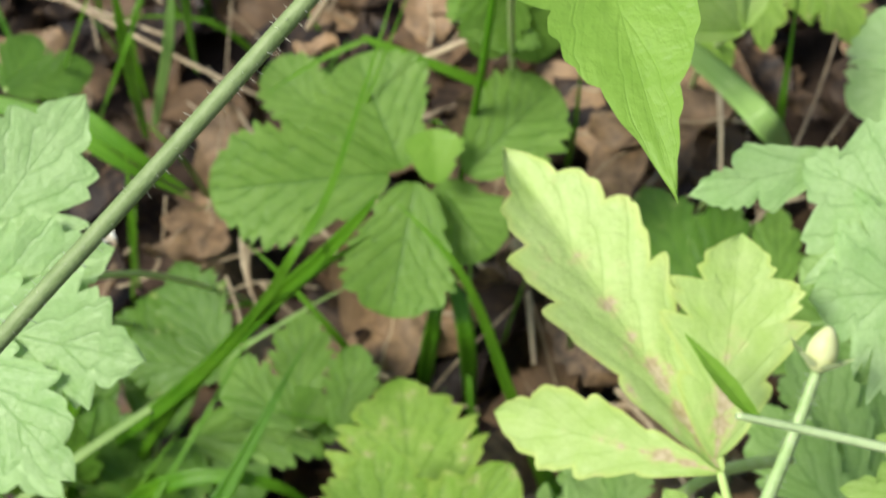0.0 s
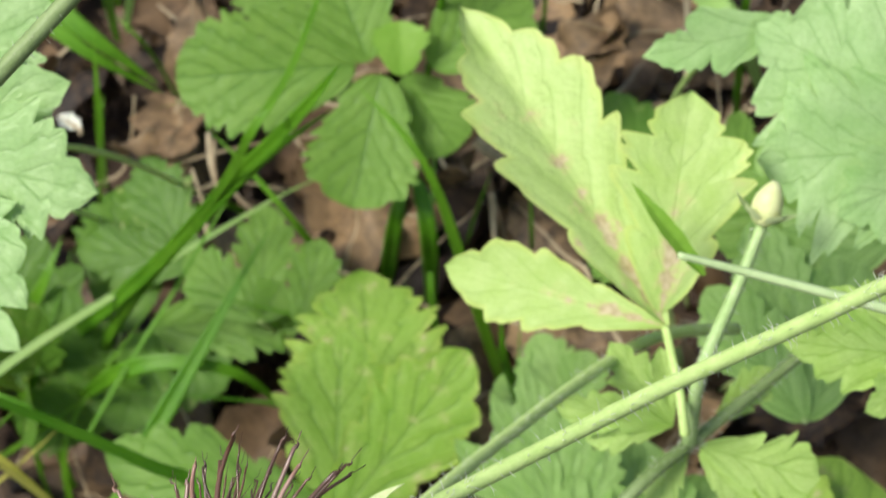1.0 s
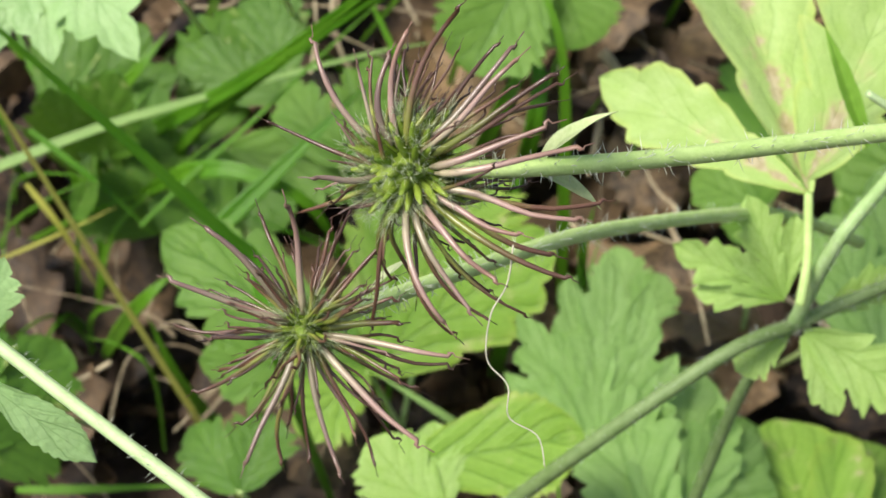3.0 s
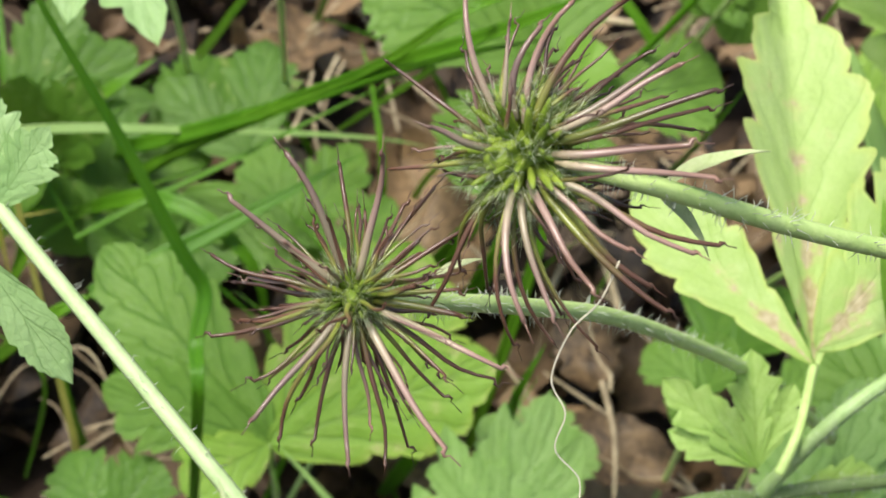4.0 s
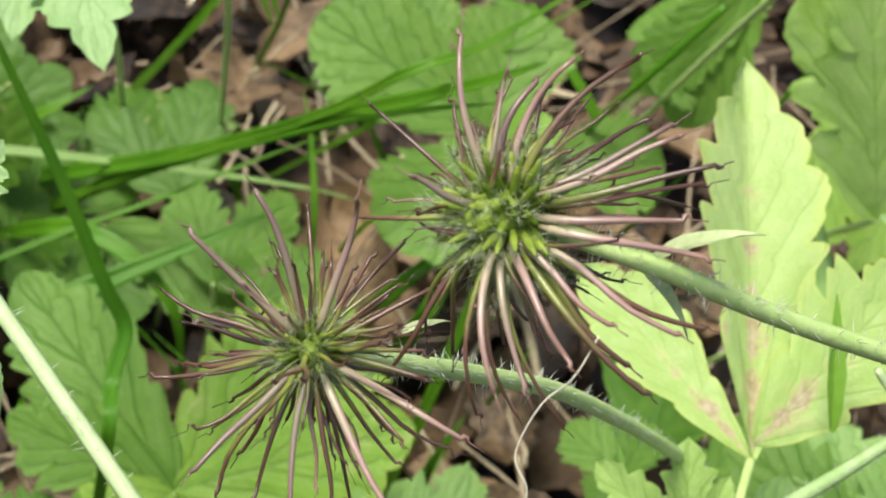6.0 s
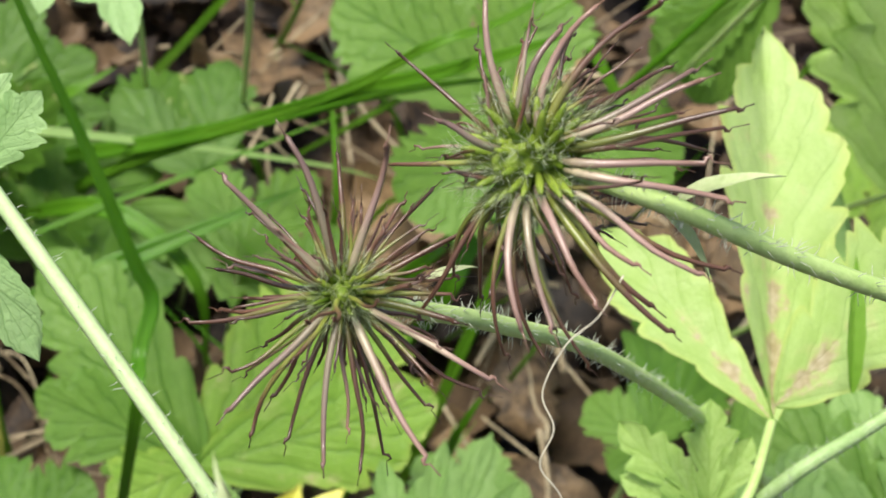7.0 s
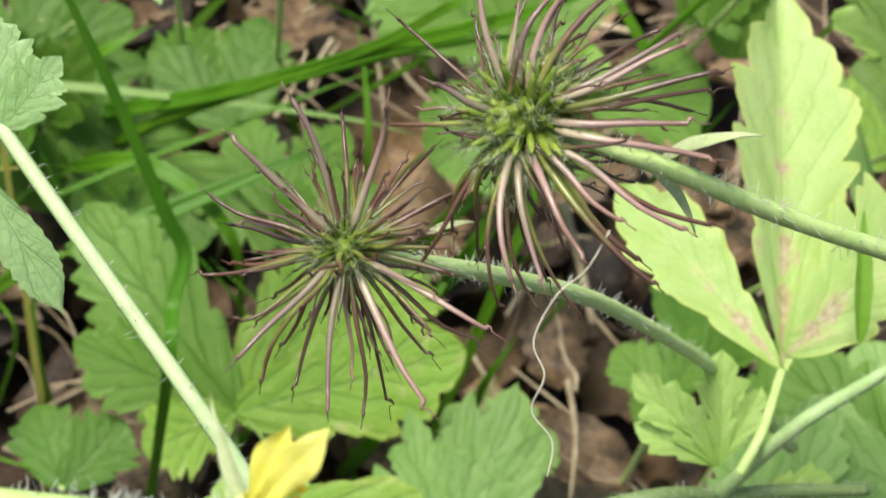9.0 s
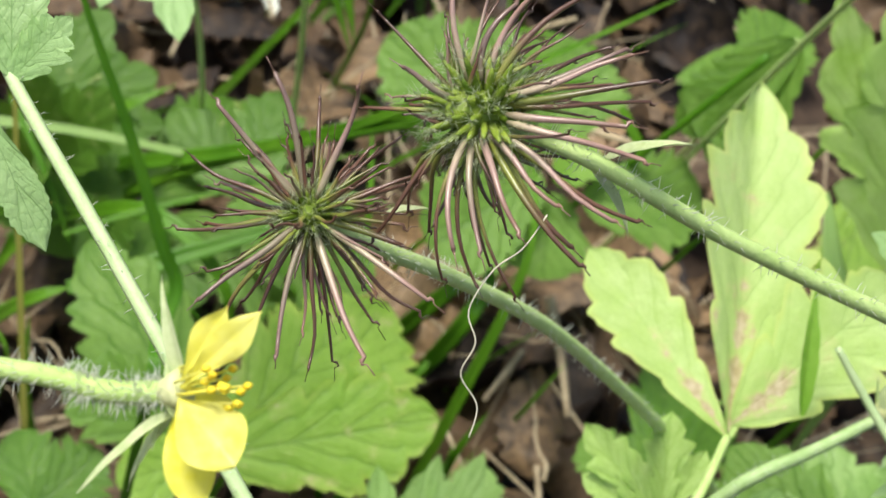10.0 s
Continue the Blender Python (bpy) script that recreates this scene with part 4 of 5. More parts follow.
leafy_stalk()
t = thing("leaf_stalk", "thin pale green leaf stalk crossing the leaves", "stem", "", at=(0.0451, -0.0880, 0.1515))
stalk(t, [(0.0389, -0.0857, 0.1562), (0.0451, -0.0880, 0.1515), (0.0581, -0.0944, 0.1432)], 0.00035, 0.0006, STEM_PALE)
t = thing("avens_stalk", "long green hairy stem leaning over the leaves", "stem", "", at=(0.0033, -0.0807, 0.2143))
stalk(t, [(-0.125, -0.100, -0.02), (-0.110, -0.108, 0.165), (-0.062, -0.0963, 0.1924), (-0.0208, -0.0864, 0.2062), (0.0033, -0.0807, 0.2143), (0.0204, -0.0765, 0.2200), (0.0343, -0.0725, 0.2243)], 0.0008, 0.0007, STEM_DULL)
hairy(t, [(-0.0208, -0.0864, 0.2062), (0.0033, -0.0807, 0.2143), (0.0204, -0.0765, 0.2200)], 0.0007, 140, 0.0008, 15)

# ---- seed heads ----
def fruiting_stalk(label, head_at, axis, path, seed, core, reach, count, head_label, bend, sepal_from, sepals, marked, bare):
    t = thing("avens_stalk", label, "wild plant", "fruiting stalks", at=path[-1])
    bpy.context.view_layer.update()
    head = seed_head(t, head_at, axis, core, reach, count, seed, head_label, bend, marked, bare)
    stalk(t, path, 0.00058, 0.00080, STEM, n=40)
    hairy(t, path, 0.0007, 620, 0.0010, seed)
    inv = t.matrix_basis.inverted()
    for k, (tip, width) in enumerate(sepals):
        m = frame_of(Vector(sepal_from), Vector(tip), HEAD_UP * 0.8 + HEAD_OUT * 0.6)
        me = blade_mesh("sepal", (Vector(tip) - Vector(sepal_from)).length, width, seed=k, lobes=1, lobe=0, teeth=1, tooth=0, rows=20, cols=3, belly=0.46, point=1.2, fold=0.5, droop=0.30, shear=0)
        part("sepal", me, SEPAL, head, "pale green pointed sepal bent back", at=inv @ m)
    return t


SH1 = (-0.0118, -0.1292, 0.1864)
SH2 = (-0.0030, -0.1249, 0.1961)
SH1_LONG = [(135, 9.2, 3), (108, 9.2, 3), (72, 8.8, 3), (160, 9.0, -1), (169, 7.5, -3), (-169, 9.4, -2), (-134, 8.8, 4), (-124, 9.9, -2), (-111, 9.1, -1), (-96, 9.6, 2), (-84, 10.1, 0), (-77, 9.9, -3), (-62, 10.3, 3), (-55, 8.2, -3), (-30, 9.8, 1), (-36, 9.8, -1), (93, 8.1, -2), (59, 6.2, -4), (50, 8.1, -4), (27, 7.2, -4), (27, 8.3, -1), (-172, 7.7, -4), (0, 6.3, 0), (-13, 6.6, 2), (-124, 7.4, -3), (111, 5.9, -4)]
SH2_LONG = [(106, 10.2, 1), (142, 9.8, -1), (160, 5.7, 4), (-179, 8.2, -2), (80, 7.4, 1), (70, 8.7, 3), (52, 10.7, 3), (36, 9.4, -2), (30, 10.1, 1), (26, 9.7, 3), (14, 11.0, 4), (10, 10.8, 0), (4, 9.9, -2), (-2, 9.1, 3), (-12, 10.7, 2), (-37, 10.9, 3), (-31, 12.2, 1), (-54, 11.8, 4), (-53, 10.4, 1), (-70, 8.4, 5), (-75, 12.2, -2), (-88, 11.2, -3), (-86, 9.3, 4), (-97, 9.3, 5), (-99, 11.3, -1), (-127, 11.1, -2), (-111, 8.5, -4), (-125, 8.1, -4), (-83, 9.9, -4), (-50, 7.8, 4)]
fruiting_stalk("green hairy stalk with a purple-brown bur-like seed head", SH1, (-0.10, -0.75, 0.62),
               [SH1, (-0.0074, -0.1222, 0.1797), (0.0002, -0.1142, 0.1725), (0.0120, -0.0993, 0.1573), (0.0340, -0.0708, 0.1225), (0.0470, -0.0637, 0.1064)],
               7, 0.0019, 0.0082, 84, "purple-brown seed head with long hooked styles", 0.1, (-0.0073, -0.1262, 0.1860), [((-0.0040, -0.1240, 0.1862), 0.0007)], SH1_LONG, 0.55)
fruiting_stalk("green hairy stalk with a greenish bur-like seed head", SH2, (-0.72, -0.62, 0.25),
               [SH2, (0.0045, -0.1267, 0.1967), (0.0151, -0.1231, 0.1919), (0.0292, -0.1192, 0.1873), (0.0429, -0.1168, 0.1841), (0.0566, -0.1143, 0.1810), (0.0841, -0.1094, 0.1747), (0.125, -0.100, 0.145), (0.150, -0.095, -0.02)],
               9, 0.0035, 0.0092, 112, "green and brown seed head with swept-back hooked styles", 0.80, (0.0047, -0.1256, 0.1952),
               [((0.0103, -0.1262, 0.2002), 0.0015), ((0.0088, -0.1266, 0.1916), 0.0013)], SH2_LONG, 0.42)
t = thing("plant_fibre", "curly whitish dry fibre hanging from the seed head", "fibre", "", at=(0.0027, -0.1311, 0.1944))
stalk(t, [(0.0027, -0.1313, 0.1948), (0.0020, -0.1326, 0.1926), (0.0007, -0.1335, 0.1908), (0.0001, -0.1350, 0.1882), (0.0012, -0.1363, 0.1869), (0.0010, -0.1374, 0.1849), (0.0027, -0.1382, 0.1835), (0.0029, -0.1396, 0.1819)], 0.00006, 0.000045, FIBRE, name="fibre", n=40, sides=5)

# ---- pale stem with leaves, beside the flower ----
def pale_stalk():
    low = (-0.0089, -0.1472, 0.1771)
    t = thing("avens_stalk", "pale green straight stalk with small leaves", "wild plant", "", at=low)
    path = [(-0.0367, -0.1232, 0.1872), (-0.0338, -0.1259, 0.1856), (-0.0253, -0.1341, 0.1841), (-0.0169, -0.1416, 0.1817), low, (0.0160, -0.1685, 0.1686), (0.0409, -0.1898, 0.1601), (0.072, -0.205, 0.11), (0.080, -0.205, -0.03)]
    stalk(t, path, 0.00048, 0.0006, STEM_PALE, n=30)
    hairy(t, path, 0.0006, 220, 0.0007, 33)
    hairy(t, path, 0.0007, 16, 0.0016, 34, 0.4, (0.40, 0.47))
    for tip, width, seed in (((-0.0316, -0.1230, 0.1908), 0.0045, 1), ((-0.0369, -0.1209, 0.1915), 0.0055, 2)):
        leaflet(t, (-0.0343, -0.1256, 0.1860), tip, width, LEAF_PALE, seed=150 + seed, label="", **POINTED)
    leaflet(t, (-0.0362, -0.1268, 0.1845), (-0.0285, -0.1310, 0.1767), 0.0036, LEAF_PALE, seed=155, **{**POINTED, "lobes": 2, "lobe": 0.12, "belly": 0.6})
    return t


pale_stalk()


# ---- yellow flower ----
def flower():
    c = Vector((-0.0137, -0.1597, 0.1986))
    axis = (Vector((-0.0111, -0.1596, 0.2007)) - c).normalized()
    t = thing("avens_flower", "small yellow five-petalled flower on a hairy green stalk", "flower", "", at=c)
    bpy.context.view_layer.update()
    inv = t.matrix_basis.inverted()
    path = [Vector((-0.0141, -0.1597, 0.1982)), Vector((-0.0174, -0.1597, 0.1967)), Vector((-0.0231, -0.1583, 0.1942)), Vector((-0.05, -0.1542, 0.1822)), Vector((-0.066, -0.1545, 0.165)), Vector((-0.080, -0.14, -0.02))]
    stalk(t, path, 0.00062, 0.00055, STEM, n=30)
    hairy(t, path, 0.0006, 620, 0.0009, 44, 0.15)
    hairy(t, path, 0.0006, 170, 0.0012, 45, 0.35, (0.0, 0.5))
    cup = [c - axis * 0.0012, c - axis * 0.0007, c - axis * 0.0002, c + axis * 0.0003]
    part("calyx", tube_mesh("calyx", [inv @ p for p in cup], lambda s: 0.0005 + 0.0006 * s ** 0.8, 14), BUD, t, "pale green flower cup")
    # petals
    for tip, width, base, seed in (
        ((-0.0127, -0.1577, 0.2033), 0.0017, (-0.0137, -0.1600, 0.1995), 1), ((-0.0110, -0.1583, 0.2042), 0.0018, (-0.0135, -0.1604, 0.1997), 2),
        ((-0.0097, -0.1630, 0.1983), 0.0036, (-0.0135, -0.1608, 0.1992), 3), ((-0.0108, -0.1638, 0.1953), 0.0026, (-0.0134, -0.1607, 0.1987), 4), ((-0.0108, -0.1592, 0.1961), 0.0028, (-0.0134, -0.1594, 0.1980), 5)):
        face = (Vector((-0.0067, -0.1634, 0.2077)) - Vector(base)).normalized() * 0.4 + TO_CAMERA * 0.8
        leaflet(t, base, tip, width, PETAL, face=face, seed=seed, name="petal", label="bright yellow petal", lobes=1, lobe=0, teeth=1, tooth=0, belly=0.60, point=1.25 if seed < 3 else 0.72, fold=0.3 if seed < 3 else 0.22, droop=-0.10, shear=0, quilt=0.004, veins=3, rows=28, wave=0.16)
    # sepals, slender and pointed, bent back
    for tip, base, width, seed in (
        ((-0.0164, -0.1564, 0.2025), (-0.0138, -0.1592, 0.1992), 0.0007, 1), ((-0.0149, -0.1587, 0.1998), (-0.0131, -0.1606, 0.1975), 0.0007, 5), ((-0.0168, -0.1636, 0.1932), (-0.0136, -0.1604, 0.1975), 0.0006, 2), ((-0.0146, -0.1623, 0.1930), (-0.0136, -0.1602, 0.1971), 0.0005, 3), ((-0.0140, -0.1615, 0.1956), (-0.0138, -0.1604, 0.1975), 0.0005, 4)):
        leaflet(t, base, tip, width, SEPAL, face=(-0.6, -0.3, 0.7), seed=seed, name="sepal", label="pale green pointed sepal", lobes=1, lobe=0, teeth=1, tooth=0, belly=0.3, point=0.9, fold=0.6, droop=0.22, shear=0, quilt=0, rows=20, cols=3, neck=0.04)
    rng = random.Random(3)
    for _ in range(26):
        d = Vector((rng.gauss(0, 1), rng.gauss(0, 1), rng.gauss(0, 1)))
        d = (d - axis * d.dot(axis)).normalized()
        b = c + axis * 0.0004 + d * rng.uniform(0.0002, 0.0011)
        e = b + axis * rng.uniform(0.0018, 0.0030) + d * rng.uniform(0.0001, 0.0010)
        st = part("stamen", tube_mesh("stamen", [inv @ b.lerp(e, q / 4) for q in range(5)], 0.00007, 5), PETAL, t)
        knob = [e + axis * (q - 1.5) * 0.00016 for q in range(4)]
        part("anther", tube_mesh("anther", [inv @ p for p in knob], lambda s: 0.00010 + 0.00012 * math.sin(math.pi * s), 6), PETAL_DEEP, st)
    return t


flower()

# ---- grass ----
grass_blade([(-0.0874, 0.0646, -0.0183), (-0.0473, 0.0350, 0.0465), (-0.0149, 0.0110, 0.0912), (-0.0038, -0.0035, 0.1146), (0.0046, 0.0025, 0.1167), (0.0120, 0.0124, 0.1177), (0.0212, 0.0252, 0.1195), (0.0274, 0.0334, 0.1214)], 0.0019, label="slender green grass blade leaning over the five-part leaf")
t = thing("leaf_stalk", "upright green leaf stalk standing above the five-part leaf", "stem", "", at=(0.0237, 0.0515, 0.0542))
stalk(t, [(0.0237, 0.0515, 0.0542), (0.0302, 0.0469, 0.0724), (0.0370, 0.0406, 0.0933), (0.0444, 0.0406, 0.1102)], 0.0007, 0.0007, GRASS)
grass_blade([(-0.0420, 0.1503, 0.0100), (-0.0256, 0.0980, 0.0789), (-0.0190, 0.0897, 0.1045)], 0.0046)
grass_blade([(-0.0394, 0.1529, 0.0100), (-0.0185, 0.0957, 0.0766), (-0.0077, 0.0876, 0.1023)], 0.0040, GRASS_PALE)
grass_blade([(-0.0249, 0.1645, 0.0100), (-0.0109, 0.1063, 0.0789), (-0.0044, 0.0998, 0.0995)], 0.0034)
grass_blade([(-0.0568, 0.1730, 0.0000), (-0.0316, 0.0990, 0.0733), (-0.0182, 0.0917, 0.0930), (-0.0064, 0.0925, 0.1065)], 0.0016)
grass_blade([(-0.0674, 0.1869, 0.0000), (-0.0365, 0.1063, 0.0798), (-0.0247, 0.0975, 0.0982)], 0.0014)
grass_blade([(-0.0628, 0.1013, 0.0896), (-0.0431, 0.0863, 0.0826), (-0.0343, 0.0762, 0.0735), (-0.0254, 0.0719, 0.0603)], 0.0048)
grass_blade([(-0.0325, 0.1254, 0.0000), (-0.0249, 0.0833, 0.0595), (-0.0276, 0.0843, 0.0737)], 0.0016)
grass_blade([(0.0191, 0.0710, 0.0804), (0.0087, 0.0731, 0.0787), (-0.0035, 0.0770, 0.0732)], 0.0014, fold=0.9)
grass_blade([(0.0185, 0.0715, 0.0809), (0.0335, 0.0599, 0.0704), (0.0429, 0.0554, 0.0596), (0.0475, 0.0534, 0.0550)], 0.0021, taper=5.0, fold=0.8)
grass_blade([(-0.0213, 0.0949, 0.0050), (-0.0024, 0.0547, 0.0604), (0.0128, 0.0544, 0.0796), (0.0318, 0.0572, 0.1011)], 0.0015)
grass_blade([(-0.0874, 0.0646, -0.0183), (-0.0473, 0.0361, 0.0453), (-0.0149, 0.0112, 0.0898), (-0.0002, -0.0004, 0.1085), (0.0083, -0.007, 0.1199), (0.0129, -0.0104, 0.1267)], 0.0028, taper=4.0, fold=0.7, twist=0.8, n=30)
grass_blade([(-0.0900, 0.0710, -0.0040), (-0.0761, 0.0599, 0.0150), (-0.0480, 0.0360, 0.0490), (-0.0272, 0.0208, 0.0735), (-0.0060, 0.0060, 0.0985), (0.0090, -0.0060, 0.1150)], 0.0034, taper=2.5, n=30)
grass_blade([(-0.1400, 0.0170, -0.0040), (-0.1080, 0.0230, 0.0400), (-0.0770, 0.0295, 0.0497), (-0.0455, 0.0362, 0.0510), (-0.0144, 0.0429, 0.0497), (-0.0020, 0.0460, 0.0470)], 0.0024, GRASS_PALE)
grass_blade([(-0.0082, 0.0425, 0.0100), (-0.0099, 0.0366, 0.0451), (-0.0141, 0.0448, 0.0589), (-0.0179, 0.0518, 0.0651)], 0.0017)
grass_blade([(-0.0563, 0.0036, 0.0396), (-0.0463, 0.0085, 0.0445), (-0.0351, 0.0143, 0.0503), (-0.0242, 0.02, 0.056), (-0.0131, 0.0258, 0.0618)], 0.0044, taper=1.5, fold=0.5)
grass_blade([(-0.0613, 0.0139, 0.0419), (-0.0506, 0.0195, 0.0475), (-0.0371, 0.0259, 0.0539), (-0.0214, 0.0339, 0.0619), (-0.0081, 0.0402, 0.0682)], 0.0013, GRASS)
grass_blade([(0.0123, 0.0065, 0.0000), (0.0159, 0.0074, 0.0454), (0.0175, 0.0133, 0.0743), (0.0123, 0.0248, 0.0870)], 0.0024, taper=2.2)
grass_blade([(-0.0023, 0.0510, 0.0000), (0.0060, 0.0313, 0.0399), (0.0139, 0.0363, 0.0506)], 0.0034, taper=4)
grass_blade([(0.0046, 0.0391, -0.0000), (0.0117, 0.0245, 0.0405), (0.0144, 0.0294, 0.0513), (0.0126, 0.0330, 0.0518)], 0.0034, taper=4)
grass_blade([(0.0162, 0.0520, 0.0000), (0.0227, 0.0363, 0.0305), (0.0285, 0.0377, 0.0381)], 0.0010)
grass_blade([(0.0276, 0.0381, 0.0000), (0.0303, 0.0291, 0.0240), (0.0343, 0.0308, 0.0386)], 0.0014)
grass_blade([(0.0462, 0.0897, 0.0000), (0.0495, 0.0615, 0.0448), (0.0551, 0.0599, 0.0630)], 0.0016)
grass_blade([(0.0900, 0.0600, 0.0000), (0.0768, 0.0175, 0.0674), (0.0734, 0.0271, 0.0746), (0.069, 0.0353, 0.0807), (0.0655, 0.0433, 0.0867)], 0.0050, GRASS_PALE, taper=4.0, fold=0.2)
grass_blade([(0.0766, 0.0451, 0.0000), (0.0798, 0.0258, 0.0592), (0.0845, 0.0271, 0.0733), (0.0916, 0.0309, 0.0896)], 0.0019)
grass_blade([(-0.0594, 0.1104, 0.0000), (-0.0422, 0.0738, 0.0519), (-0.0359, 0.0737, 0.0648)], 0.0016)
grass_blade([(-0.0695, 0.0401, 0.0200), (-0.0527, 0.0228, 0.0448), (-0.0406, 0.0171, 0.0488), (-0.0295, 0.0124, 0.0421), (-0.0258, 0.0123, 0.0225)], 0.0034, taper=3)
grass_blade([(-0.0787, 0.0279, 0.0563), (-0.0676, 0.0194, 0.0490), (-0.0588, 0.0139, 0.0378)], 0.0015)
grass_blade([(-0.0779, 0.0134, 0.0573), (-0.0733, 0.0082, 0.0503), (-0.0701, 0.0047, 0.0370)], 0.0015, GRASS_DRY)
grass_blade([(-0.0988, 0.0508, 0.0000), (-0.0736, 0.0255, 0.0347), (-0.0617, 0.0276, 0.0361)], 0.0015)
grass_blade([(0.0045, -0.0108, 0.0000), (0.0135, -0.0081, 0.0239), (0.0222, 0.0050, 0.0344)], 0.0014)
grass_blade([(-0.0876, 0.0794, 0.0000), (-0.0672, 0.0537, 0.0383), (-0.0554, 0.0583, 0.0482)], 0.0040)
grass_blade([(-0.0568, 0.1138, 0.0000), (-0.0411, 0.0742, 0.0544), (-0.0311, 0.0738, 0.0796)], 0.0026)
grass_blade([(-0.0389, 0.0873, 0.0845), (-0.0318, 0.0767, 0.0756), (-0.0252, 0.0721, 0.0625)], 0.0044)
grass_blade([(-0.0320, -0.0300, 0.0000), (-0.0302, -0.0507, 0.0772), (-0.0318, -0.0441, 0.0848), (-0.0318, -0.0395, 0.0900), (-0.0353, -0.0383, 0.0957), (-0.0440, -0.0350, 0.1105), (-0.0531, -0.0322, 0.1249), (-0.0640, -0.0285, 0.1430)], 0.0022, taper=3.5, n=36)
grass_blade([(-0.0500, -0.0235, 0.0000), (-0.0533, -0.0212, 0.0286), (-0.0555, -0.0196, 0.0389), (-0.0667, -0.0117, 0.0904), (-0.0740, -0.0065, 0.1240)], 0.0013, GRASS_DRY, label="yellowing grass blade leaning over the litter", taper=3.0)
grass_blade([(-0.0860, 0.0065, 0.0460), (-0.0740, 0.0090, 0.0481), (-0.0634, 0.0117, 0.0503)], 0.0009, GRASS_DRY, label="straw-coloured dry grass blade")
grass_blade([(-0.0658, -0.0071, 0.0000), (-0.0591, -0.0176, 0.0379), (-0.0630, -0.0162, 0.0457), (-0.0690, -0.0146, 0.0472)], 0.0009)
grass_blade([(-0.0824, -0.0357, 0.0356), (-0.0673, -0.0380, 0.0360), (-0.0485, -0.0408, 0.0373)], 0.0019)
grass_blade([(0.0040, -0.0338, 0.0100), (-0.0065, -0.0408, 0.0434), (-0.0198, -0.0353, 0.0550)], 0.0024, GRASS_PALE)
grass_blade([(0.0130, -0.0170, 0.0000), (0.0150, -0.0186, 0.0360), (0.0161, -0.0103, 0.0499)], 0.0014)
grass_blade([(0.0077, -0.0091, 0.0000), (0.0147, -0.0198, 0.0376), (0.0223, -0.0116, 0.0487)], 0.0012)
grass_blade([(-0.0014, 0.0007, 0.0000), (0.0009, -0.0135, 0.0274), (0.0042, -0.0115, 0.0357)], 0.0030, taper=4)
grass_blade([(-0.0787, 0.0181, 0.0000), (-0.0629, -0.0025, 0.0379), (-0.0548, -0.0015, 0.0452)], 0.0030, taper=3)
grass_blade([(0.0610, 0.0513, 0.0821), (0.0661, 0.0512, 0.0978), (0.0746, 0.0503, 0.1130)], 0.0012)
grass_blade([(0.1166, 0.1547, 0.0000), (0.0680, 0.0514, 0.0983), (0.0581, 0.0453, 0.1203)], 0.0022, GRASS_PALE)
grass_blade([(0.0190, 0.0058, 0.0000), (0.0163, -0.0121, 0.0442), (0.0192, -0.0113, 0.0598)], 0.0026)
grass_blade([(-0.0529, -0.0060, 0.0000), (-0.0572, -0.0094, 0.0246), (-0.0595, -0.0072, 0.0414)], 0.0030)
# fine grass in the shaded hollow
rng = random.Random(31)
for (x0, y0, z0), count, wide in (((-0.0932, 0.0224, 0.0000), 22, 0.024), ((-0.1021, 0.0603, 0.0000), 14, 0.018), ((-0.0538, 0.1969, 0.0000), 8, 0.016), ((-0.0132, 0.1837, 0.0000), 5, 0.014), ((0.0003, 0.0037, 0.0000), 7, 0.014), ((0.0008, 0.0976, 0.0000), 6, 0.016)):
    for k in range(count):
        x, y = x0 + rng.gauss(0, wide), y0 + rng.gauss(0, wide)
        h, lean = rng.uniform(0.02, 0.05), rng.uniform(0, 6.28)
        dx, dy = math.cos(lean) * h, math.sin(lean) * h
        grass_blade([(x, y, -0.004), (x + dx * 0.25, y + dy * 0.25, h * 0.55), (x + dx * 0.9, y + dy * 0.9, h * 0.9)], rng.uniform(0.0008, 0.0024), GRASS, n=12, label="thin green grass blade in the shade of the leaves")
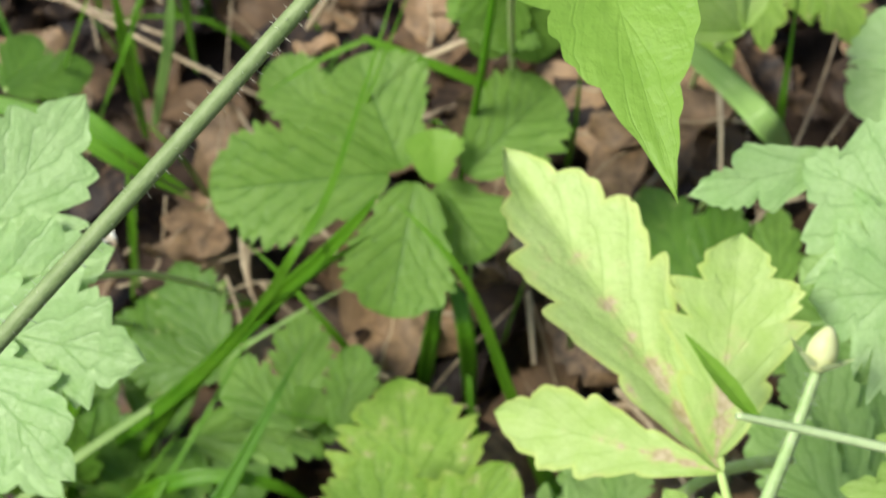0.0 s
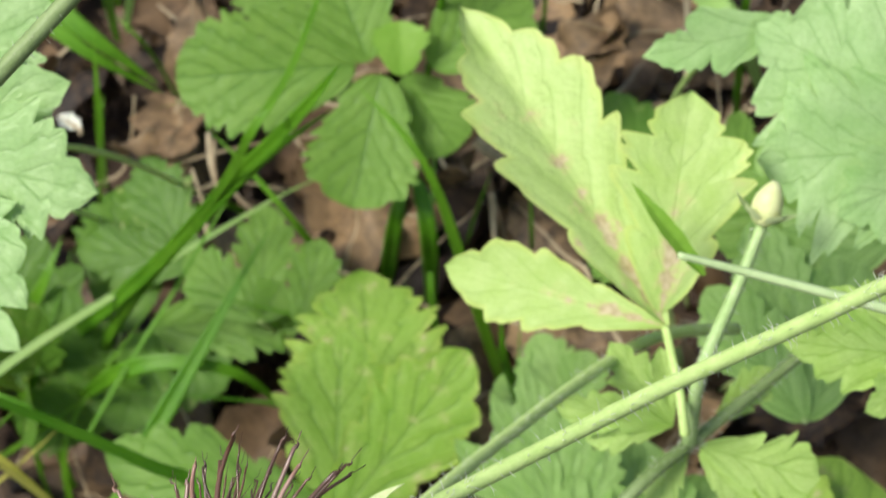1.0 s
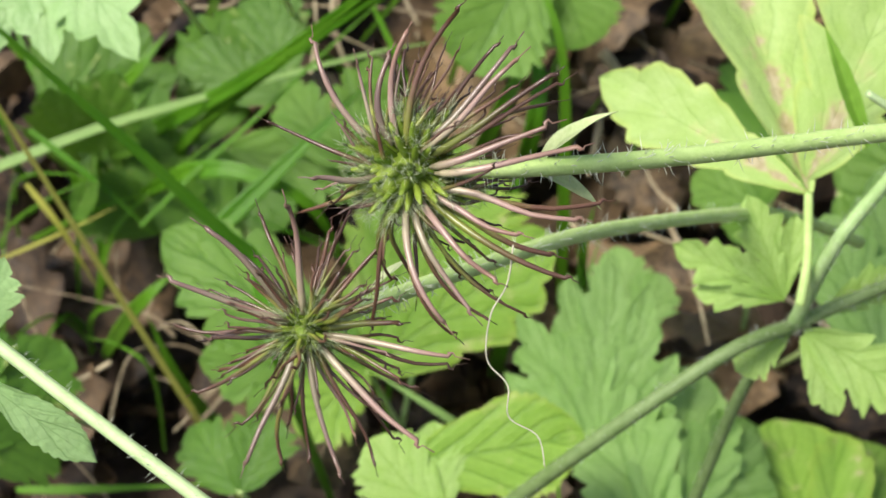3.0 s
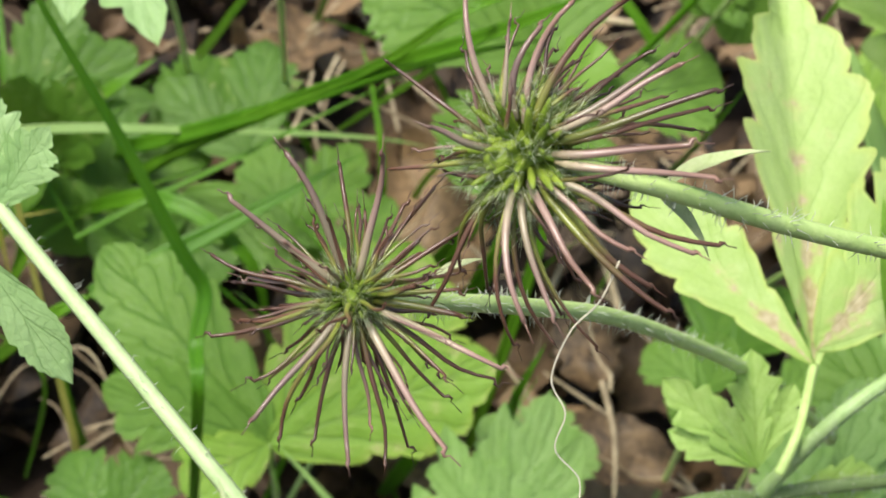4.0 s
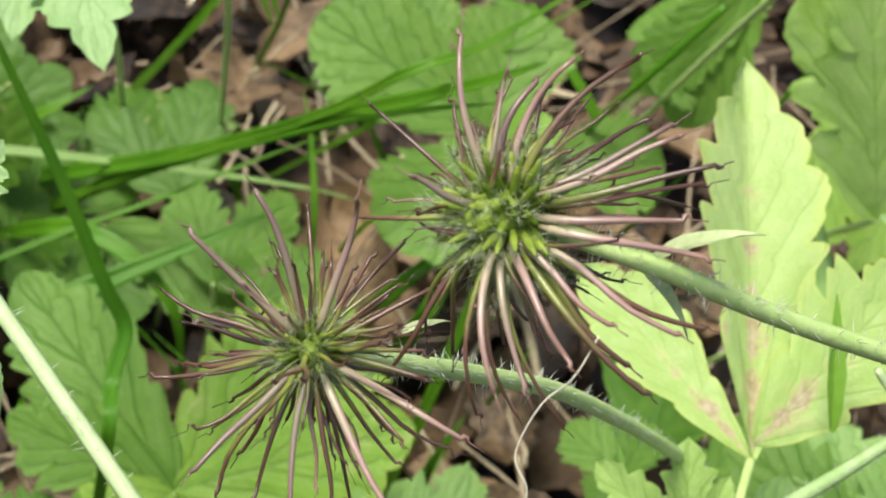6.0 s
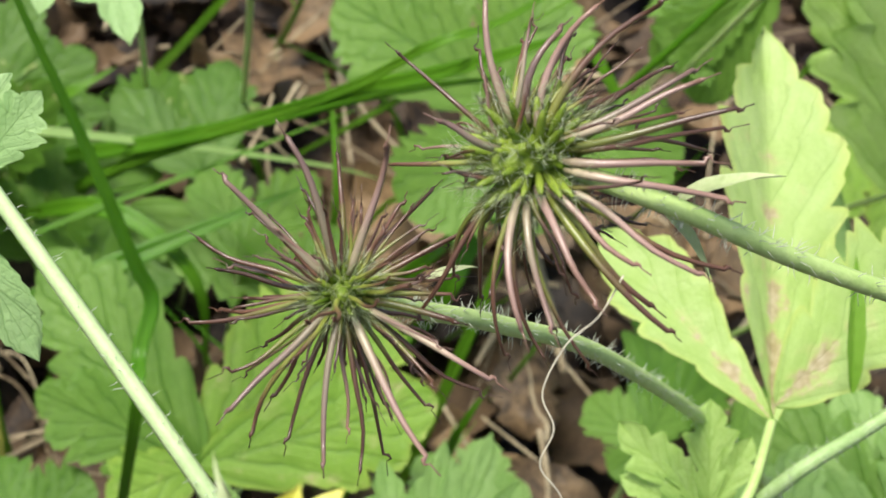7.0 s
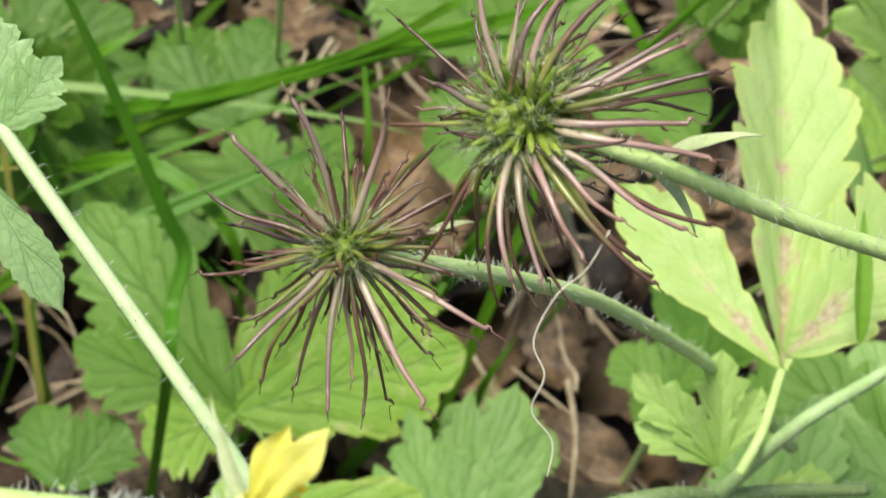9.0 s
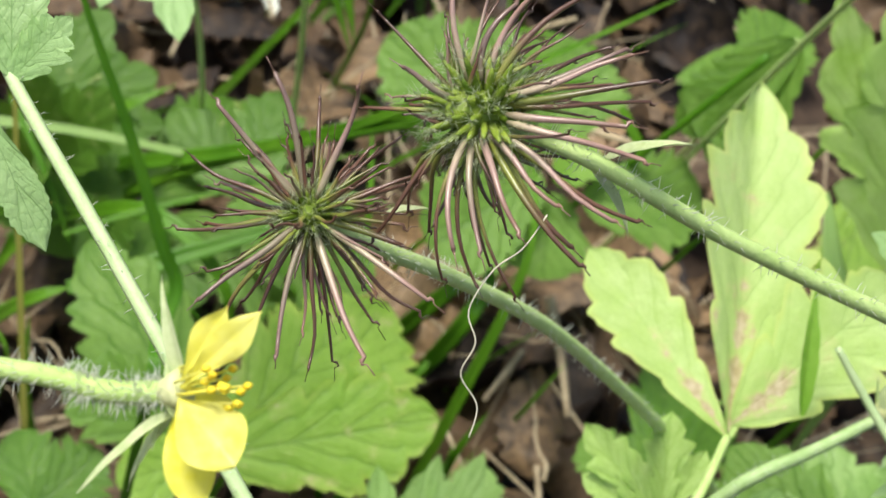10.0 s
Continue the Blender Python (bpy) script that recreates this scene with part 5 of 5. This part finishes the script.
# blades outside the close view, which shade and close the place
rng = random.Random(21)
for k in range(90):
    a, r = rng.uniform(0, 6.28), rng.uniform(0.13, 0.40)
    x, y = math.cos(a) * r * 1.0, 0.05 + math.sin(a) * r
    if abs(x) < 0.10 and y < 0.02:
        continue
    h, lean = rng.uniform(0.04, 0.12), rng.uniform(0, 6.28)
    grass_blade([(x, y, -0.005), (x + math.cos(lean) * h * 0.2, y + math.sin(lean) * h * 0.2, h * 0.6), (x + math.cos(lean) * h * 0.6, y + math.sin(lean) * h * 0.6, h)], rng.uniform(0.002, 0.0045), GRASS if k % 3 else GRASS_PALE, n=10)

# twigs that show singly
twig([(-0.0383, 0.1356, 0.0721), (-0.0235, 0.1177, 0.0628), (-0.0069, 0.0993, 0.0529)], 0.0007, "long straw-coloured dry stalk lying on the litter")
twig([(0.0812, 0.0683, 0.0297), (0.0769, 0.0584, 0.0279), (0.0717, 0.0480, 0.0257)], 0.0006)
twig([(-0.0223, 0.0765, 0.0403), (-0.0237, 0.0689, 0.0404), (-0.0241, 0.0606, 0.0399)], 0.0006)
twig([(0.0267, 0.0409, 0.0277), (0.0244, 0.0330, 0.0276), (0.0219, 0.0248, 0.0272)], 0.0007)
twig([(0.0080, 0.1139, 0.0518), (0.0119, 0.1119, 0.0565), (0.0168, 0.1105, 0.0617)], 0.0008)
twig([(0.0210, 0.1014, 0.0405), (0.0292, 0.0980, 0.0440), (0.0382, 0.0943, 0.0471)], 0.0010)
twig([(0.0277, 0.0443, 0.0406), (0.0332, 0.0369, 0.0344), (0.0385, 0.0281, 0.0270)], 0.0011, "pale dry straw lying across the litter")
twig([(-0.0204, 0.0666, 0.0475), (-0.0221, 0.0589, 0.0477), (-0.0230, 0.0494, 0.0464)], 0.0005)
twig([(0.0339, 0.0089, 0.0309), (0.0369, -0.0018, 0.0280), (0.0378, -0.0152, 0.0226)], 0.0006)
twig([(-0.0289, 0.0493, 0.0402), (-0.0269, 0.0541, 0.0446), (-0.0261, 0.0597, 0.0496)], 0.0005)


# fine pale roots and straws in the dark hollow
rng = random.Random(58)
for k in range(14):
    x, y, a, l = rng.uniform(-0.085, -0.045), rng.uniform(-0.02, 0.03), rng.uniform(-1.2, 1.6), rng.uniform(0.012, 0.03)
    twig([(x, y, 0.010), (x + math.cos(a) * l * 0.5, y + math.sin(a) * l * 0.5, rng.uniform(0.014, 0.024)), (x + math.cos(a) * l, y + math.sin(a) * l, rng.uniform(0.008, 0.018))], rng.uniform(0.00016, 0.0003), "fine pale dry root over the dark litter")


def motions():
    """Nothing but the camera moves."""
    return None


motions()
